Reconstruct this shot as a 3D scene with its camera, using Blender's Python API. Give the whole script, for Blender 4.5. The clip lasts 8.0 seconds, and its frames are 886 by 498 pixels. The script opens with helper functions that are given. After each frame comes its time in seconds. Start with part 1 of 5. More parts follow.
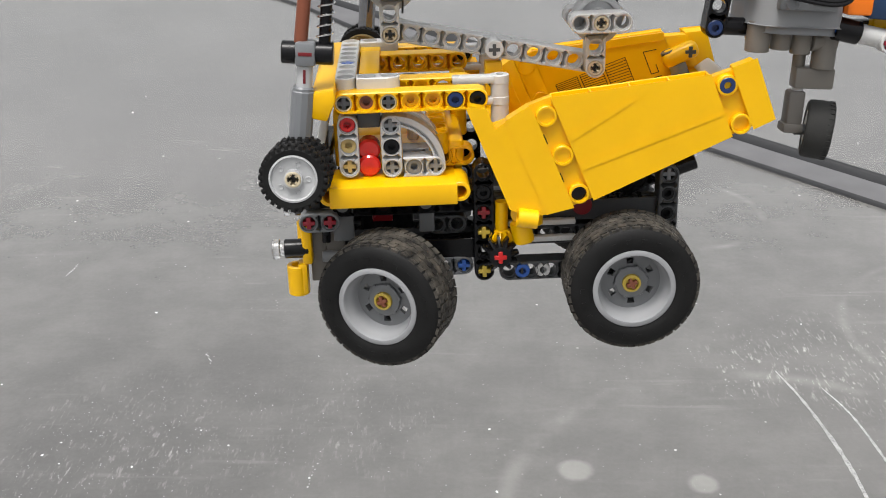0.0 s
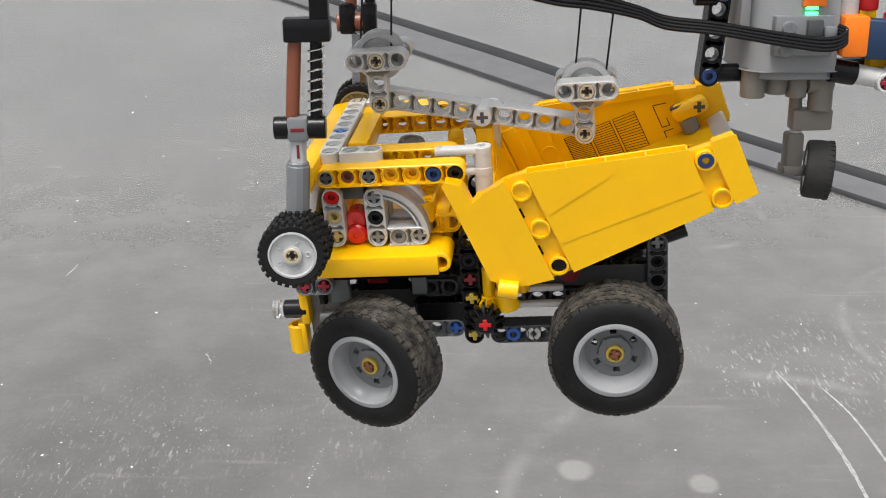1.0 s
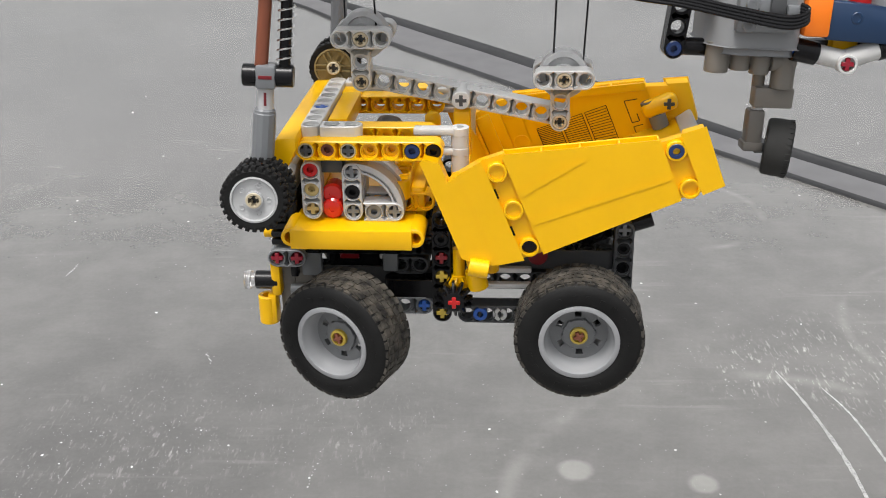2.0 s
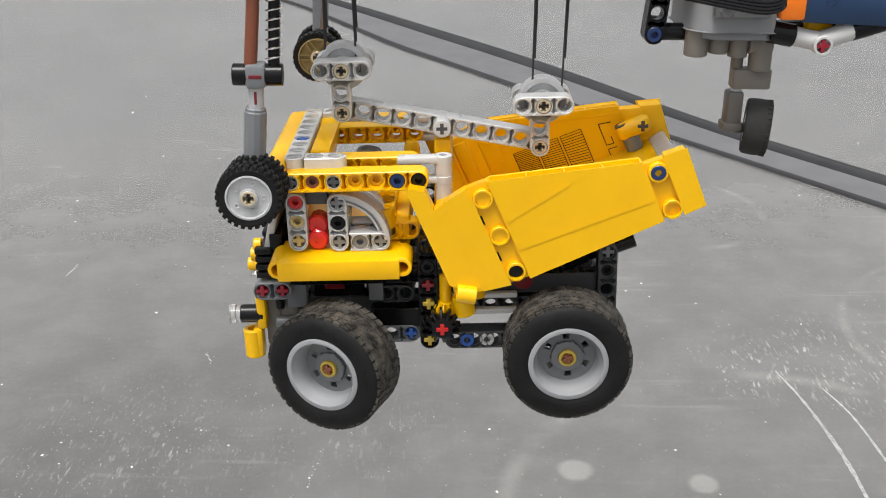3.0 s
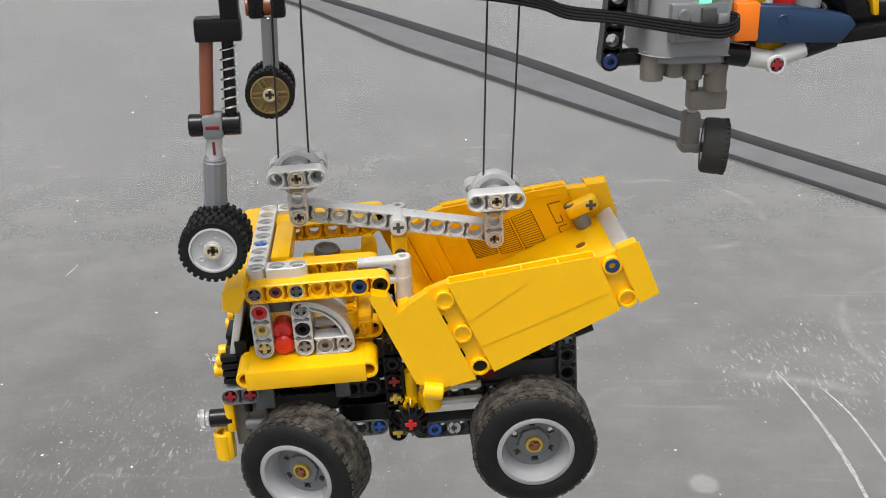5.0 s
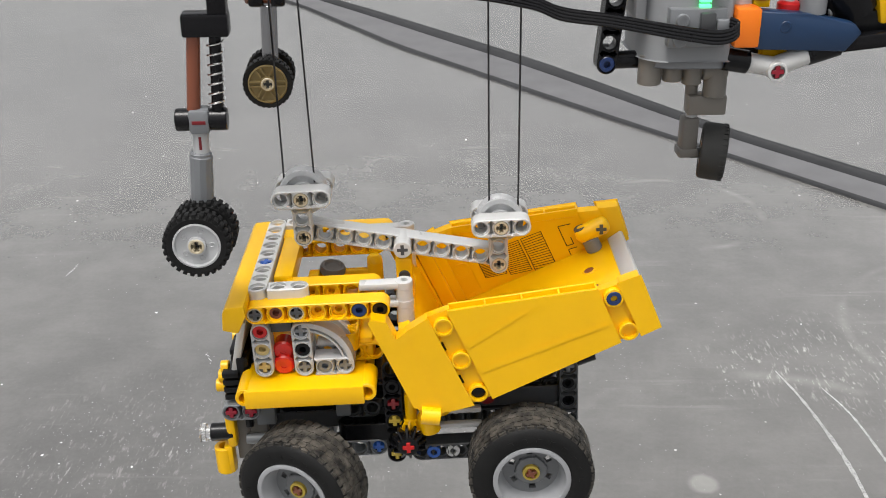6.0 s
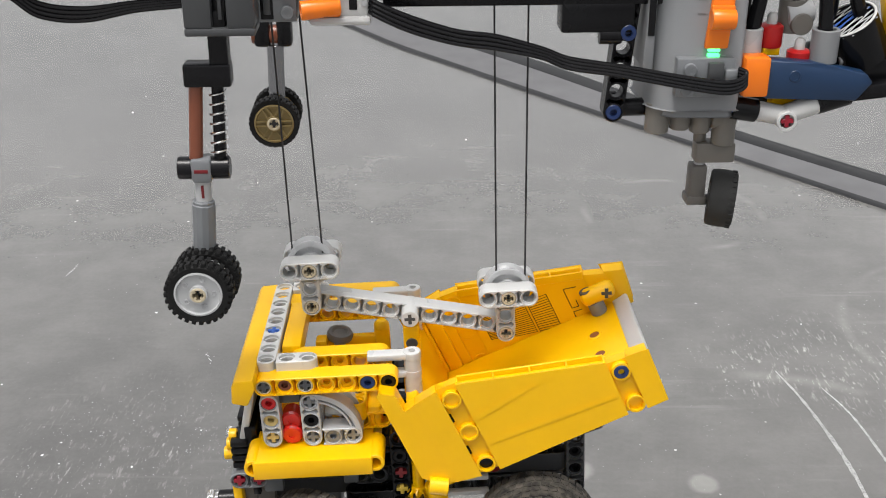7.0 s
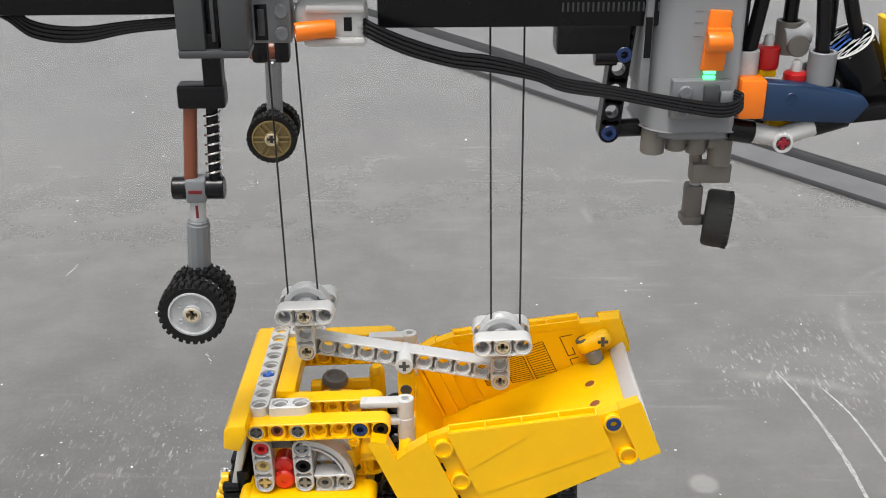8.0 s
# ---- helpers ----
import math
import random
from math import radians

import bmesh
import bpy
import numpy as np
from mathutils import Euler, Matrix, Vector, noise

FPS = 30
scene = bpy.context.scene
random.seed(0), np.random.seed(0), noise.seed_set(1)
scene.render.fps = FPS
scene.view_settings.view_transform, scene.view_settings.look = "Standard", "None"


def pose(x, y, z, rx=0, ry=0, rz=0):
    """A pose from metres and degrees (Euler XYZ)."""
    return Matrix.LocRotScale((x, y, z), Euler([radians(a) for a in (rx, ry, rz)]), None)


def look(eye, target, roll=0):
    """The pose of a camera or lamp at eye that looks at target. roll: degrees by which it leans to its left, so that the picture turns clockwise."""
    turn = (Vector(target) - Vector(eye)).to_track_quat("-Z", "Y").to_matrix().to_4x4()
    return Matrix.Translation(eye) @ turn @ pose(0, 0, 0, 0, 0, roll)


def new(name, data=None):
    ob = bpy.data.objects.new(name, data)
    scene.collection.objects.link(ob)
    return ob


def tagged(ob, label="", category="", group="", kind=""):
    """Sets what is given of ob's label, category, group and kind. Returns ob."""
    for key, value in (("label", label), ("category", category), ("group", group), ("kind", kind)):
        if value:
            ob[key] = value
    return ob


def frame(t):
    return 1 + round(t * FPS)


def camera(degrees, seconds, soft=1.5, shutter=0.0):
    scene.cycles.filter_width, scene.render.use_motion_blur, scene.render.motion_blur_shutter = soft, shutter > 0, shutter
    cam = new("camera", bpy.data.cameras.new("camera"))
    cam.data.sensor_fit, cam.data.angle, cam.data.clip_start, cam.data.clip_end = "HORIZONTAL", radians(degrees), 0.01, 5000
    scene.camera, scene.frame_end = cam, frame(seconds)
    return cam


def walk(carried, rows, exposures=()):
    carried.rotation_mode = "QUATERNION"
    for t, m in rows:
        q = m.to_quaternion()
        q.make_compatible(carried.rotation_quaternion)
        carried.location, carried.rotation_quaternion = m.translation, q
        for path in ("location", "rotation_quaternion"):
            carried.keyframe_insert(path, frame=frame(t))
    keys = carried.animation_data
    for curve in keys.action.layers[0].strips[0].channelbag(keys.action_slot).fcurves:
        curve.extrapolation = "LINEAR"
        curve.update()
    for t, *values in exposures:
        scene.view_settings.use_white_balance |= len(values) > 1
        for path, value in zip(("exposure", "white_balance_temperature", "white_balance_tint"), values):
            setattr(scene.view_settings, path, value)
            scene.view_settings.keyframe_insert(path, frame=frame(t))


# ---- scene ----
U = 0.008          # one building module, 8 mm
EYE = (0.0, 0.0, 1.25)
cam = camera(43.6, 8.0, soft=1.0)
walk(cam, [(0.0, pose(*EYE, 65.0)), (8.0, pose(*EYE, 65.0))],
     exposures=((0.0, 0.53, 6500, 10), (2.0, 0.53, 6500, 10), (4.5, 0.48, 6500, 10), (8.0, 0.46, 6500, 10)))

# ---- light: a bright, even, overcast sky and a very soft high sun ----
world = bpy.data.worlds.new("world")
scene.world = world
world.use_nodes = True
wn = world.node_tree.nodes
wl = world.node_tree.links
sky = wn.new("ShaderNodeTexSky")
sky.sky_type = "NISHITA"
sky.sun_disc = False
sky.sun_elevation = radians(74)
sky.sun_rotation = radians(212)
sky.dust_density = 6.0
soft_sky = wn.new("ShaderNodeHueSaturation")
soft_sky.inputs["Saturation"].default_value = 0.12
wl.new(sky.outputs[0], soft_sky.inputs["Color"])
wl.new(soft_sky.outputs[0], wn["Background"].inputs["Color"])
wn["Background"].inputs["Strength"].default_value = 0.13
sun = new("sun", bpy.data.lights.new("sun", "SUN"))
sun.data.energy = 1.5
sun.data.angle = radians(18)
sun.data.color = (1.0, 0.97, 0.93)
sun.matrix_world = look((0, 0, 6), (0.55, 0.85, 2.5))


# ---- materials ----
def material(name, color, rough=0.35, metal=0.0, grain=0.06, scale=40.0, bump=0.05, bump_scale=600.0, spec=0.5, trans=0.0, sss=0.0):
    """A surface with colour variation at two scales and a fine relief."""
    m = bpy.data.materials.new(name)
    m.use_nodes = True
    n, l = m.node_tree.nodes, m.node_tree.links
    b = n["Principled BSDF"]
    geo = n.new("ShaderNodeTexCoord")
    big = n.new("ShaderNodeTexNoise")
    big.inputs["Scale"].default_value = scale
    big.inputs["Detail"].default_value = 5
    l.new(geo.outputs["Object"], big.inputs["Vector"])
    ramp = n.new("ShaderNodeMapRange")
    ramp.inputs["From Min"].default_value, ramp.inputs["From Max"].default_value = 0.25, 0.75
    ramp.inputs["To Min"].default_value, ramp.inputs["To Max"].default_value = 1 - grain, 1 + grain
    l.new(big.outputs["Fac"], ramp.inputs["Value"])
    mul = n.new("ShaderNodeVectorMath")
    mul.operation = "SCALE"
    mul.inputs[0].default_value = color
    l.new(ramp.outputs[0], mul.inputs["Scale"])
    l.new(mul.outputs[0], b.inputs["Base Color"])
    rr = n.new("ShaderNodeMapRange")
    rr.inputs["To Min"].default_value, rr.inputs["To Max"].default_value = max(rough - 0.08, 0.02), min(rough + 0.1, 1)
    l.new(big.outputs["Fac"], rr.inputs["Value"])
    l.new(rr.outputs[0], b.inputs["Roughness"])
    b.inputs["Metallic"].default_value = metal
    b.inputs["Specular IOR Level"].default_value = spec
    b.inputs["Transmission Weight"].default_value = trans
    if sss:
        b.inputs["Subsurface Weight"].default_value = sss
        b.inputs["Subsurface Radius"].default_value = (1.0, 0.5, 0.1)
        b.inputs["Subsurface Scale"].default_value = 0.004
    if bump:
        fine = n.new("ShaderNodeTexNoise")
        fine.inputs["Scale"].default_value = bump_scale
        fine.inputs["Detail"].default_value = 3
        l.new(geo.outputs["Object"], fine.inputs["Vector"])
        bp = n.new("ShaderNodeBump")
        bp.inputs["Strength"].default_value = bump
        bp.inputs["Distance"].default_value = 0.0004
        l.new(fine.outputs["Fac"], bp.inputs["Height"])
        l.new(bp.outputs[0], b.inputs["Normal"])
    return m


YELLOW = material("yellow_plastic", (0.88, 0.487, 0.0), 0.3, grain=0.05, bump=0.05, spec=0.4)
GREY = material("light_grey_plastic", (0.45, 0.455, 0.46), 0.27, grain=0.05)
PALE = material("pale_grey_plastic", (0.53, 0.53, 0.52), 0.28, grain=0.05)
DGREY = material("dark_grey_plastic", (0.055, 0.057, 0.06), 0.35, grain=0.08)
MGREY = material("mid_grey_plastic", (0.17, 0.178, 0.187), 0.35, grain=0.06)
TAUPE = material("warm_grey_plastic", (0.165, 0.153, 0.135), 0.42, grain=0.07)
BLACK = material("black_plastic", (0.006, 0.006, 0.007), 0.24, grain=0.2, spec=0.24)
RUBBER = material("black_rubber", (0.009, 0.009, 0.009), 0.6, spec=0.2, grain=0.3, scale=120, bump=0.25, bump_scale=900)
CRIMSON = material("crimson_plastic", (0.26, 0.008, 0.022), 0.3)
RED = material("red_plastic", (0.5, 0.012, 0.012), 0.3)
DRED = material("dark_red_plastic", (0.16, 0.008, 0.012), 0.3)
BROWN = material("reddish_brown_plastic", (0.2, 0.06, 0.03), 0.32)
BLUE = material("blue_plastic", (0.02, 0.1, 0.42), 0.3)
NAVYPIN = material("deep_blue_plastic", (0.01, 0.03, 0.115), 0.3)
NAVY = material("dark_blue_plastic", (0.008, 0.03, 0.08), 0.33)
TAN = material("tan_plastic", (0.5, 0.38, 0.15), 0.35)
CREAM = material("cream_plastic", (0.5, 0.43, 0.3), 0.35)
TAUPE_DARK = material("dark_warm_grey_plastic", (0.11, 0.102, 0.092), 0.42, grain=0.07)
ORANGE = material("orange_plastic", (0.9, 0.2, 0.008), 0.3)
GOLD = material("dull_gold_plastic", (0.24, 0.18, 0.075), 0.4, metal=0.35)
STEEL = material("bright_steel", (0.75, 0.75, 0.75), 0.18, metal=1.0, bump=0)
CORD = material("dark_grey_cord", (0.03, 0.03, 0.032), 0.8, grain=0.2, scale=800)
CLEAR = material("clear_plastic", (0.9, 0.9, 0.9), 0.1, trans=0.85, bump=0)
TRED = material("transparent_red_plastic", (0.85, 0.025, 0.015), 0.12, trans=0.25, bump=0, spec=0.7)
HUB = material("dull_yellow_plastic", (0.5, 0.36, 0.05), 0.35)
GREYRUBBER = material("grey_dusty_rubber", (0.026, 0.026, 0.025), 0.7, spec=0.3, grain=0.25, scale=120, bump=0.25, bump_scale=900)
CHROME = material("dull_chrome", (0.26, 0.26, 0.27), 0.2, metal=0.9, bump=0)
INK = material("printed_dark_lines", (0.05, 0.025, 0.002), 0.5, bump=0)
GLOW = bpy.data.materials.new("green_lamp")
GLOW.use_nodes = True
GLOW.node_tree.nodes["Principled BSDF"].inputs["Base Color"].default_value = (0.1, 0.8, 0.25, 1)
GLOW.node_tree.nodes["Principled BSDF"].inputs["Emission Color"].default_value = (0.1, 1.0, 0.3, 1)
GLOW.node_tree.nodes["Principled BSDF"].inputs["Emission Strength"].default_value = 1.6


def dusty_rubber():
    """Tyre rubber with dry brown dust on the tread and in patches."""
    m = material("dusty_rubber", (0.012, 0.012, 0.012), 0.66, spec=0.25, grain=0.3, scale=120, bump=0.3, bump_scale=700)
    n, l = m.node_tree.nodes, m.node_tree.links
    b = n["Principled BSDF"]
    old = b.inputs["Base Color"].links[0].from_socket
    dust = n.new("ShaderNodeTexNoise")
    dust.inputs["Scale"].default_value = 260
    dust.inputs["Detail"].default_value = 8
    geo = n.new("ShaderNodeTexCoord")
    l.new(geo.outputs["Object"], dust.inputs["Vector"])
    ramp = n.new("ShaderNodeValToRGB")
    ramp.color_ramp.elements[0].position, ramp.color_ramp.elements[1].position = 0.33, 0.72
    l.new(dust.outputs["Fac"], ramp.inputs["Fac"])
    mix = n.new("ShaderNodeMix")
    mix.data_type = "RGBA"
    l.new(ramp.outputs["Color"], mix.inputs[0])
    l.new(old, mix.inputs[6])
    mix.inputs[7].default_value = (0.1, 0.09, 0.076, 1)
    l.new(mix.outputs[2], b.inputs["Base Color"])
    return m


DUSTY = dusty_rubber()


# ---- building helpers, in modules ----
def part(name, bm, mat, parent=None, label="", sharp=38):
    """One mesh object from a bmesh in modules, under its thing or part."""
    bmesh.ops.recalc_face_normals(bm, faces=bm.faces)
    me = bpy.data.meshes.new(name)
    bm.to_mesh(me)
    bm.free()
    me.transform(Matrix.Scale(U, 4))
    me.materials.append(mat)
    me.shade_smooth()
    me.set_sharp_from_angle(angle=radians(sharp))
    ob = new(name, me)
    ob.parent = parent
    if label:
        tagged(ob, label)
    return ob


def thing(name, label, category, group="", kind=""):
    ob = new(name)
    ob.empty_display_size = 0.01
    return tagged(ob, label, category, group, kind)


def box(bm, lo, hi, bevel=0.06, m=None, segs=2):
    r = bmesh.ops.create_cube(bm, size=1.0)
    vs = r["verts"]
    c = [(a + b) / 2 for a, b in zip(lo, hi)]
    s = [b - a for a, b in zip(lo, hi)]
    for v in vs:
        v.co = Vector((c[0] + v.co.x * s[0], c[1] + v.co.y * s[1], c[2] + v.co.z * s[2]))
    if m is not None:
        bmesh.ops.transform(bm, matrix=m, verts=vs)
    if bevel:
        es = list({e for v in vs for e in v.link_edges})
        bmesh.ops.bevel(bm, geom=es, offset=bevel, segments=segs, profile=0.5, affect="EDGES")


def axes(p, along):
    """A frame at p whose z runs along the given way."""
    q = Vector(along).to_track_quat("Z", "Y").to_matrix().to_4x4()
    return Matrix.Translation(p) @ q


def lathe(bm, p, along, profile, seg=24, closed=False):
    """Turns (radius, height) pairs round the axis through p."""
    m = axes(p, along)
    rings = []
    for r, h in profile:
        if r < 1e-6:
            rings.append([bm.verts.new(m @ Vector((0, 0, h)))])
        else:
            rings.append([bm.verts.new(m @ Vector((r * math.cos(2 * math.pi * k / seg), r * math.sin(2 * math.pi * k / seg), h))) for k in range(seg)])
    pairs = list(zip(rings, rings[1:]))
    if closed:
        pairs.append((rings[-1], rings[0]))
    for a, b in pairs:
        for k in range(seg):
            j = (k + 1) % seg
            if len(a) == 1 and len(b) == 1:
                continue
            if len(a) == 1:
                bm.faces.new((a[0], b[k], b[j]))
            elif len(b) == 1:
                bm.faces.new((a[k], a[j], b[0]))
            else:
                bm.faces.new((a[k], a[j], b[j], b[k]))


def rod(bm, a, b, r, seg=16, edge=0.04):
    a, b = Vector(a), Vector(b)
    h = (b - a).length
    lathe(bm, a, b - a, [(0, 0), (r - edge, 0), (r, edge), (r, h - edge), (r - edge, h), (0, h)], seg)


def tube(bm, a, b, ro, ri, seg=20, edge=0.03):
    a, b = Vector(a), Vector(b)
    h = (b - a).length
    lathe(bm, a, b - a, [(ri, 0), (ro - edge, 0), (ro, edge), (ro, h - edge), (ro - edge, h), (ri, h)], seg, closed=True)


def liftarm(bm, start, along, axis, n, thick=1.0, ends=(1, 1), solid=()):
    """A holed beam of n modules from start; its holes run along axis. ends: 1 rounded, 0 cut square for a joint."""
    a, c = Vector(along).normalized(), Vector(axis).normalized()
    b = c.cross(a).normalized()
    start = Vector(start)
    seg, w, ch, t = 24, 0.47, 0.035, thick / 2

    def put(k, x, z, y):
        return start + a * (k + x) + b * z + c * y

    def edge(k, ang, m):
        x, z = math.cos(ang), math.sin(ang)
        if abs(abs(z / x) - w / 0.5) < 1e-6 and not (k == 0 and x < 0 and ends[0]) and not (k == n - 1 and x > 0 and ends[1]):
            return math.copysign(0.5, x), math.copysign(w - m, z), True
        rounded = (k == 0 and x < -1e-6 and ends[0]) or (k == n - 1 and x > 1e-6 and ends[1])
        if rounded:
            return x * (w - m), z * (w - m), True
        s = min(0.5 / max(abs(x), 1e-9), (w - m) / max(abs(z), 1e-9))
        return x * s, z * s, abs(z * s) > w - m - 1e-6

    for k in range(n):
        corner = math.atan2(w, 0.5)
        angs = sorted([2 * math.pi * (i + 0.5) / seg for i in range(seg)] + [corner, math.pi - corner, math.pi + corner, math.tau - corner])
        hole = k not in solid
        rings = []
        out = []
        for i, ang in enumerate(angs):
            x, z = math.cos(ang), math.sin(ang)
            col = []
            for m, y in ((ch, -t), (0, -t + ch), (0, t - ch), (ch, t)):
                ex, ez, free = edge(k, ang, m)
                sink = 0.0 if free or not hole or thick < 0.9 else 0.42
                col.append(bm.verts.new(put(k, ex, ez, y + (sink if y < 0 else -sink))))
            out.append(edge(k, ang, 0)[2])
            if hole:
                for r, y in ((0.425, t), (0.39, t), (0.38, t - 0.14), (0.31, t - 0.14), (0.31, -t + 0.14), (0.38, -t + 0.14), (0.39, -t), (0.425, -t)):
                    col.append(bm.verts.new(put(k, x * r, z * r, y)))
            rings.append(col)
        count = len(angs)
        for i in range(count):
            p, q = rings[i], rings[(i + 1) % count]
            steps = len(p)
            for s in range(steps if hole else 3):
                if s < 3 and not (out[i] and out[(i + 1) % count]):
                    continue
                e = (s + 1) % steps
                bm.faces.new((p[s], q[s], q[e], p[e]))
        if not hole:
            bm.faces.new([r[0] for r in rings])
            bm.faces.new([r[3] for r in rings])
    bmesh.ops.remove_doubles(bm, verts=bm.verts, dist=1e-4)


def prism(bm, outline, y0, y1, m=None, bevel=0.0):
    """An outline in x and z, drawn out from y0 to y1."""
    lo = [bm.verts.new((x, y0, z)) for x, z in outline]
    hi = [bm.verts.new((x, y1, z)) for x, z in outline]
    n = len(outline)
    fs = [bm.faces.new(lo), bm.faces.new(hi)]
    for k in range(n):
        fs.append(bm.faces.new((lo[k], lo[(k + 1) % n], hi[(k + 1) % n], hi[k])))
    if m is not None:
        bmesh.ops.transform(bm, matrix=m, verts=lo + hi)
    if bevel:
        es = list({e for f in fs for e in f.edges})
        bmesh.ops.bevel(bm, geom=es, offset=bevel, segments=2, profile=0.5, affect="EDGES")


def sweep(bm, points, r, seg=10, flat=1.0, side=None):
    """A round (or flattened) line through points."""
    pts = [Vector(p) for p in points]
    rings = []
    for i, p in enumerate(pts):
        d = (pts[min(i + 1, len(pts) - 1)] - pts[max(i - 1, 0)]).normalized()
        s = Vector(side) if side else Vector((0, 1, 0))
        u = d.cross(s)
        if u.length < 1e-3:
            u = d.cross(Vector((1, 0, 0)))
        u.normalize()
        v = u.cross(d).normalized()
        rings.append([bm.verts.new(p + u * r * math.cos(2 * math.pi * k / seg) + v * r * flat * math.sin(2 * math.pi * k / seg)) for k in range(seg)])
    for a, b in zip(rings, rings[1:]):
        for k in range(seg):
            bm.faces.new((a[k], a[(k + 1) % seg], b[(k + 1) % seg], b[k]))
    bm.faces.new(rings[0])
    bm.faces.new(rings[-1])


def spline(ctrl, steps=8):
    """Points of a smooth line through the given ones."""
    c = [Vector(p) for p in ctrl]
    c = [c[0] * 2 - c[1]] + c + [c[-1] * 2 - c[-2]]
    out = []
    for i in range(1, len(c) - 2):
        for s in range(steps):
            t = s / steps
            out.append(0.5 * ((2 * c[i]) + (c[i + 1] - c[i - 1]) * t + (2 * c[i - 1] - 5 * c[i] + 4 * c[i + 1] - c[i + 2]) * t * t
                              + (3 * c[i] - c[i - 1] - 3 * c[i + 1] + c[i + 2]) * t ** 3))
    out.append(c[-2])
    return out


def pin(parent, p, along, mat, label="", cross=False, r=0.3, length=0.9, name="pin"):
    """A connector pin or cross axle that sits in a hole, its end a little below the face."""
    p, d = Vector(p), Vector(along).normalized()
    bm = bmesh.new()
    if cross:
        m = axes(p, d)
        box(bm, (-0.29, -0.1, -length), (0.29, 0.1, 0), 0.02, m, 1)
        box(bm, (-0.1, -0.29, -length - 0.004), (0.1, 0.29, 0.004), 0.02, m, 1)
    else:
        tube(bm, p - d * length, p, r + 0.06, 0.17, 16)
        lathe(bm, p - d * 0.3, d, [(0, 0), (0.2, 0.0), (0.2, -0.05), (0, -0.05)], 12)
    return part(name, bm, mat, parent, label)


def bush(parent, p, along, label="cream axle bush with a dark hollow"):
    """A hollow bush in a hole, with four short notches round its bore."""
    p, d = Vector(p), Vector(along).normalized()
    bm = bmesh.new()
    tube(bm, p - d * 0.9, p, 0.36, 0.25, 20)
    m = axes(p, d)
    for k in range(4):
        box(bm, (0.15, -0.05, -0.6), (0.27, 0.05, -0.03), 0.0, m @ pose(0, 0, 0, 0, 0, 45 + 90 * k))
    ob = part("bush", bm, CREAM, parent, label)
    bm = bmesh.new()
    lathe(bm, p - d * 0.5, d, [(0, 0), (0.26, 0.0)], 14)
    part("bore", bm, DGREY, ob)
    return ob


def toothed(bm, c, axis, profile, n, root):
    """A gear: a lathed body whose rim is cut to n teeth down to the root radius."""
    lathe(bm, c, axis, profile, n * 4)
    m = axes(Vector(c), Vector(axis).normalized())
    back = m.inverted()
    for v in bm.verts:
        q = back @ v.co
        r = math.hypot(q.x, q.y)
        if r > root:
            a = math.atan2(q.y, q.x) + 0.001
            if int((a % math.tau) * n * 2 / math.tau) % 2:
                q.x, q.y = q.x * root / r, q.y * root / r
                v.co = m @ q


def mesh():
    return bmesh.new()


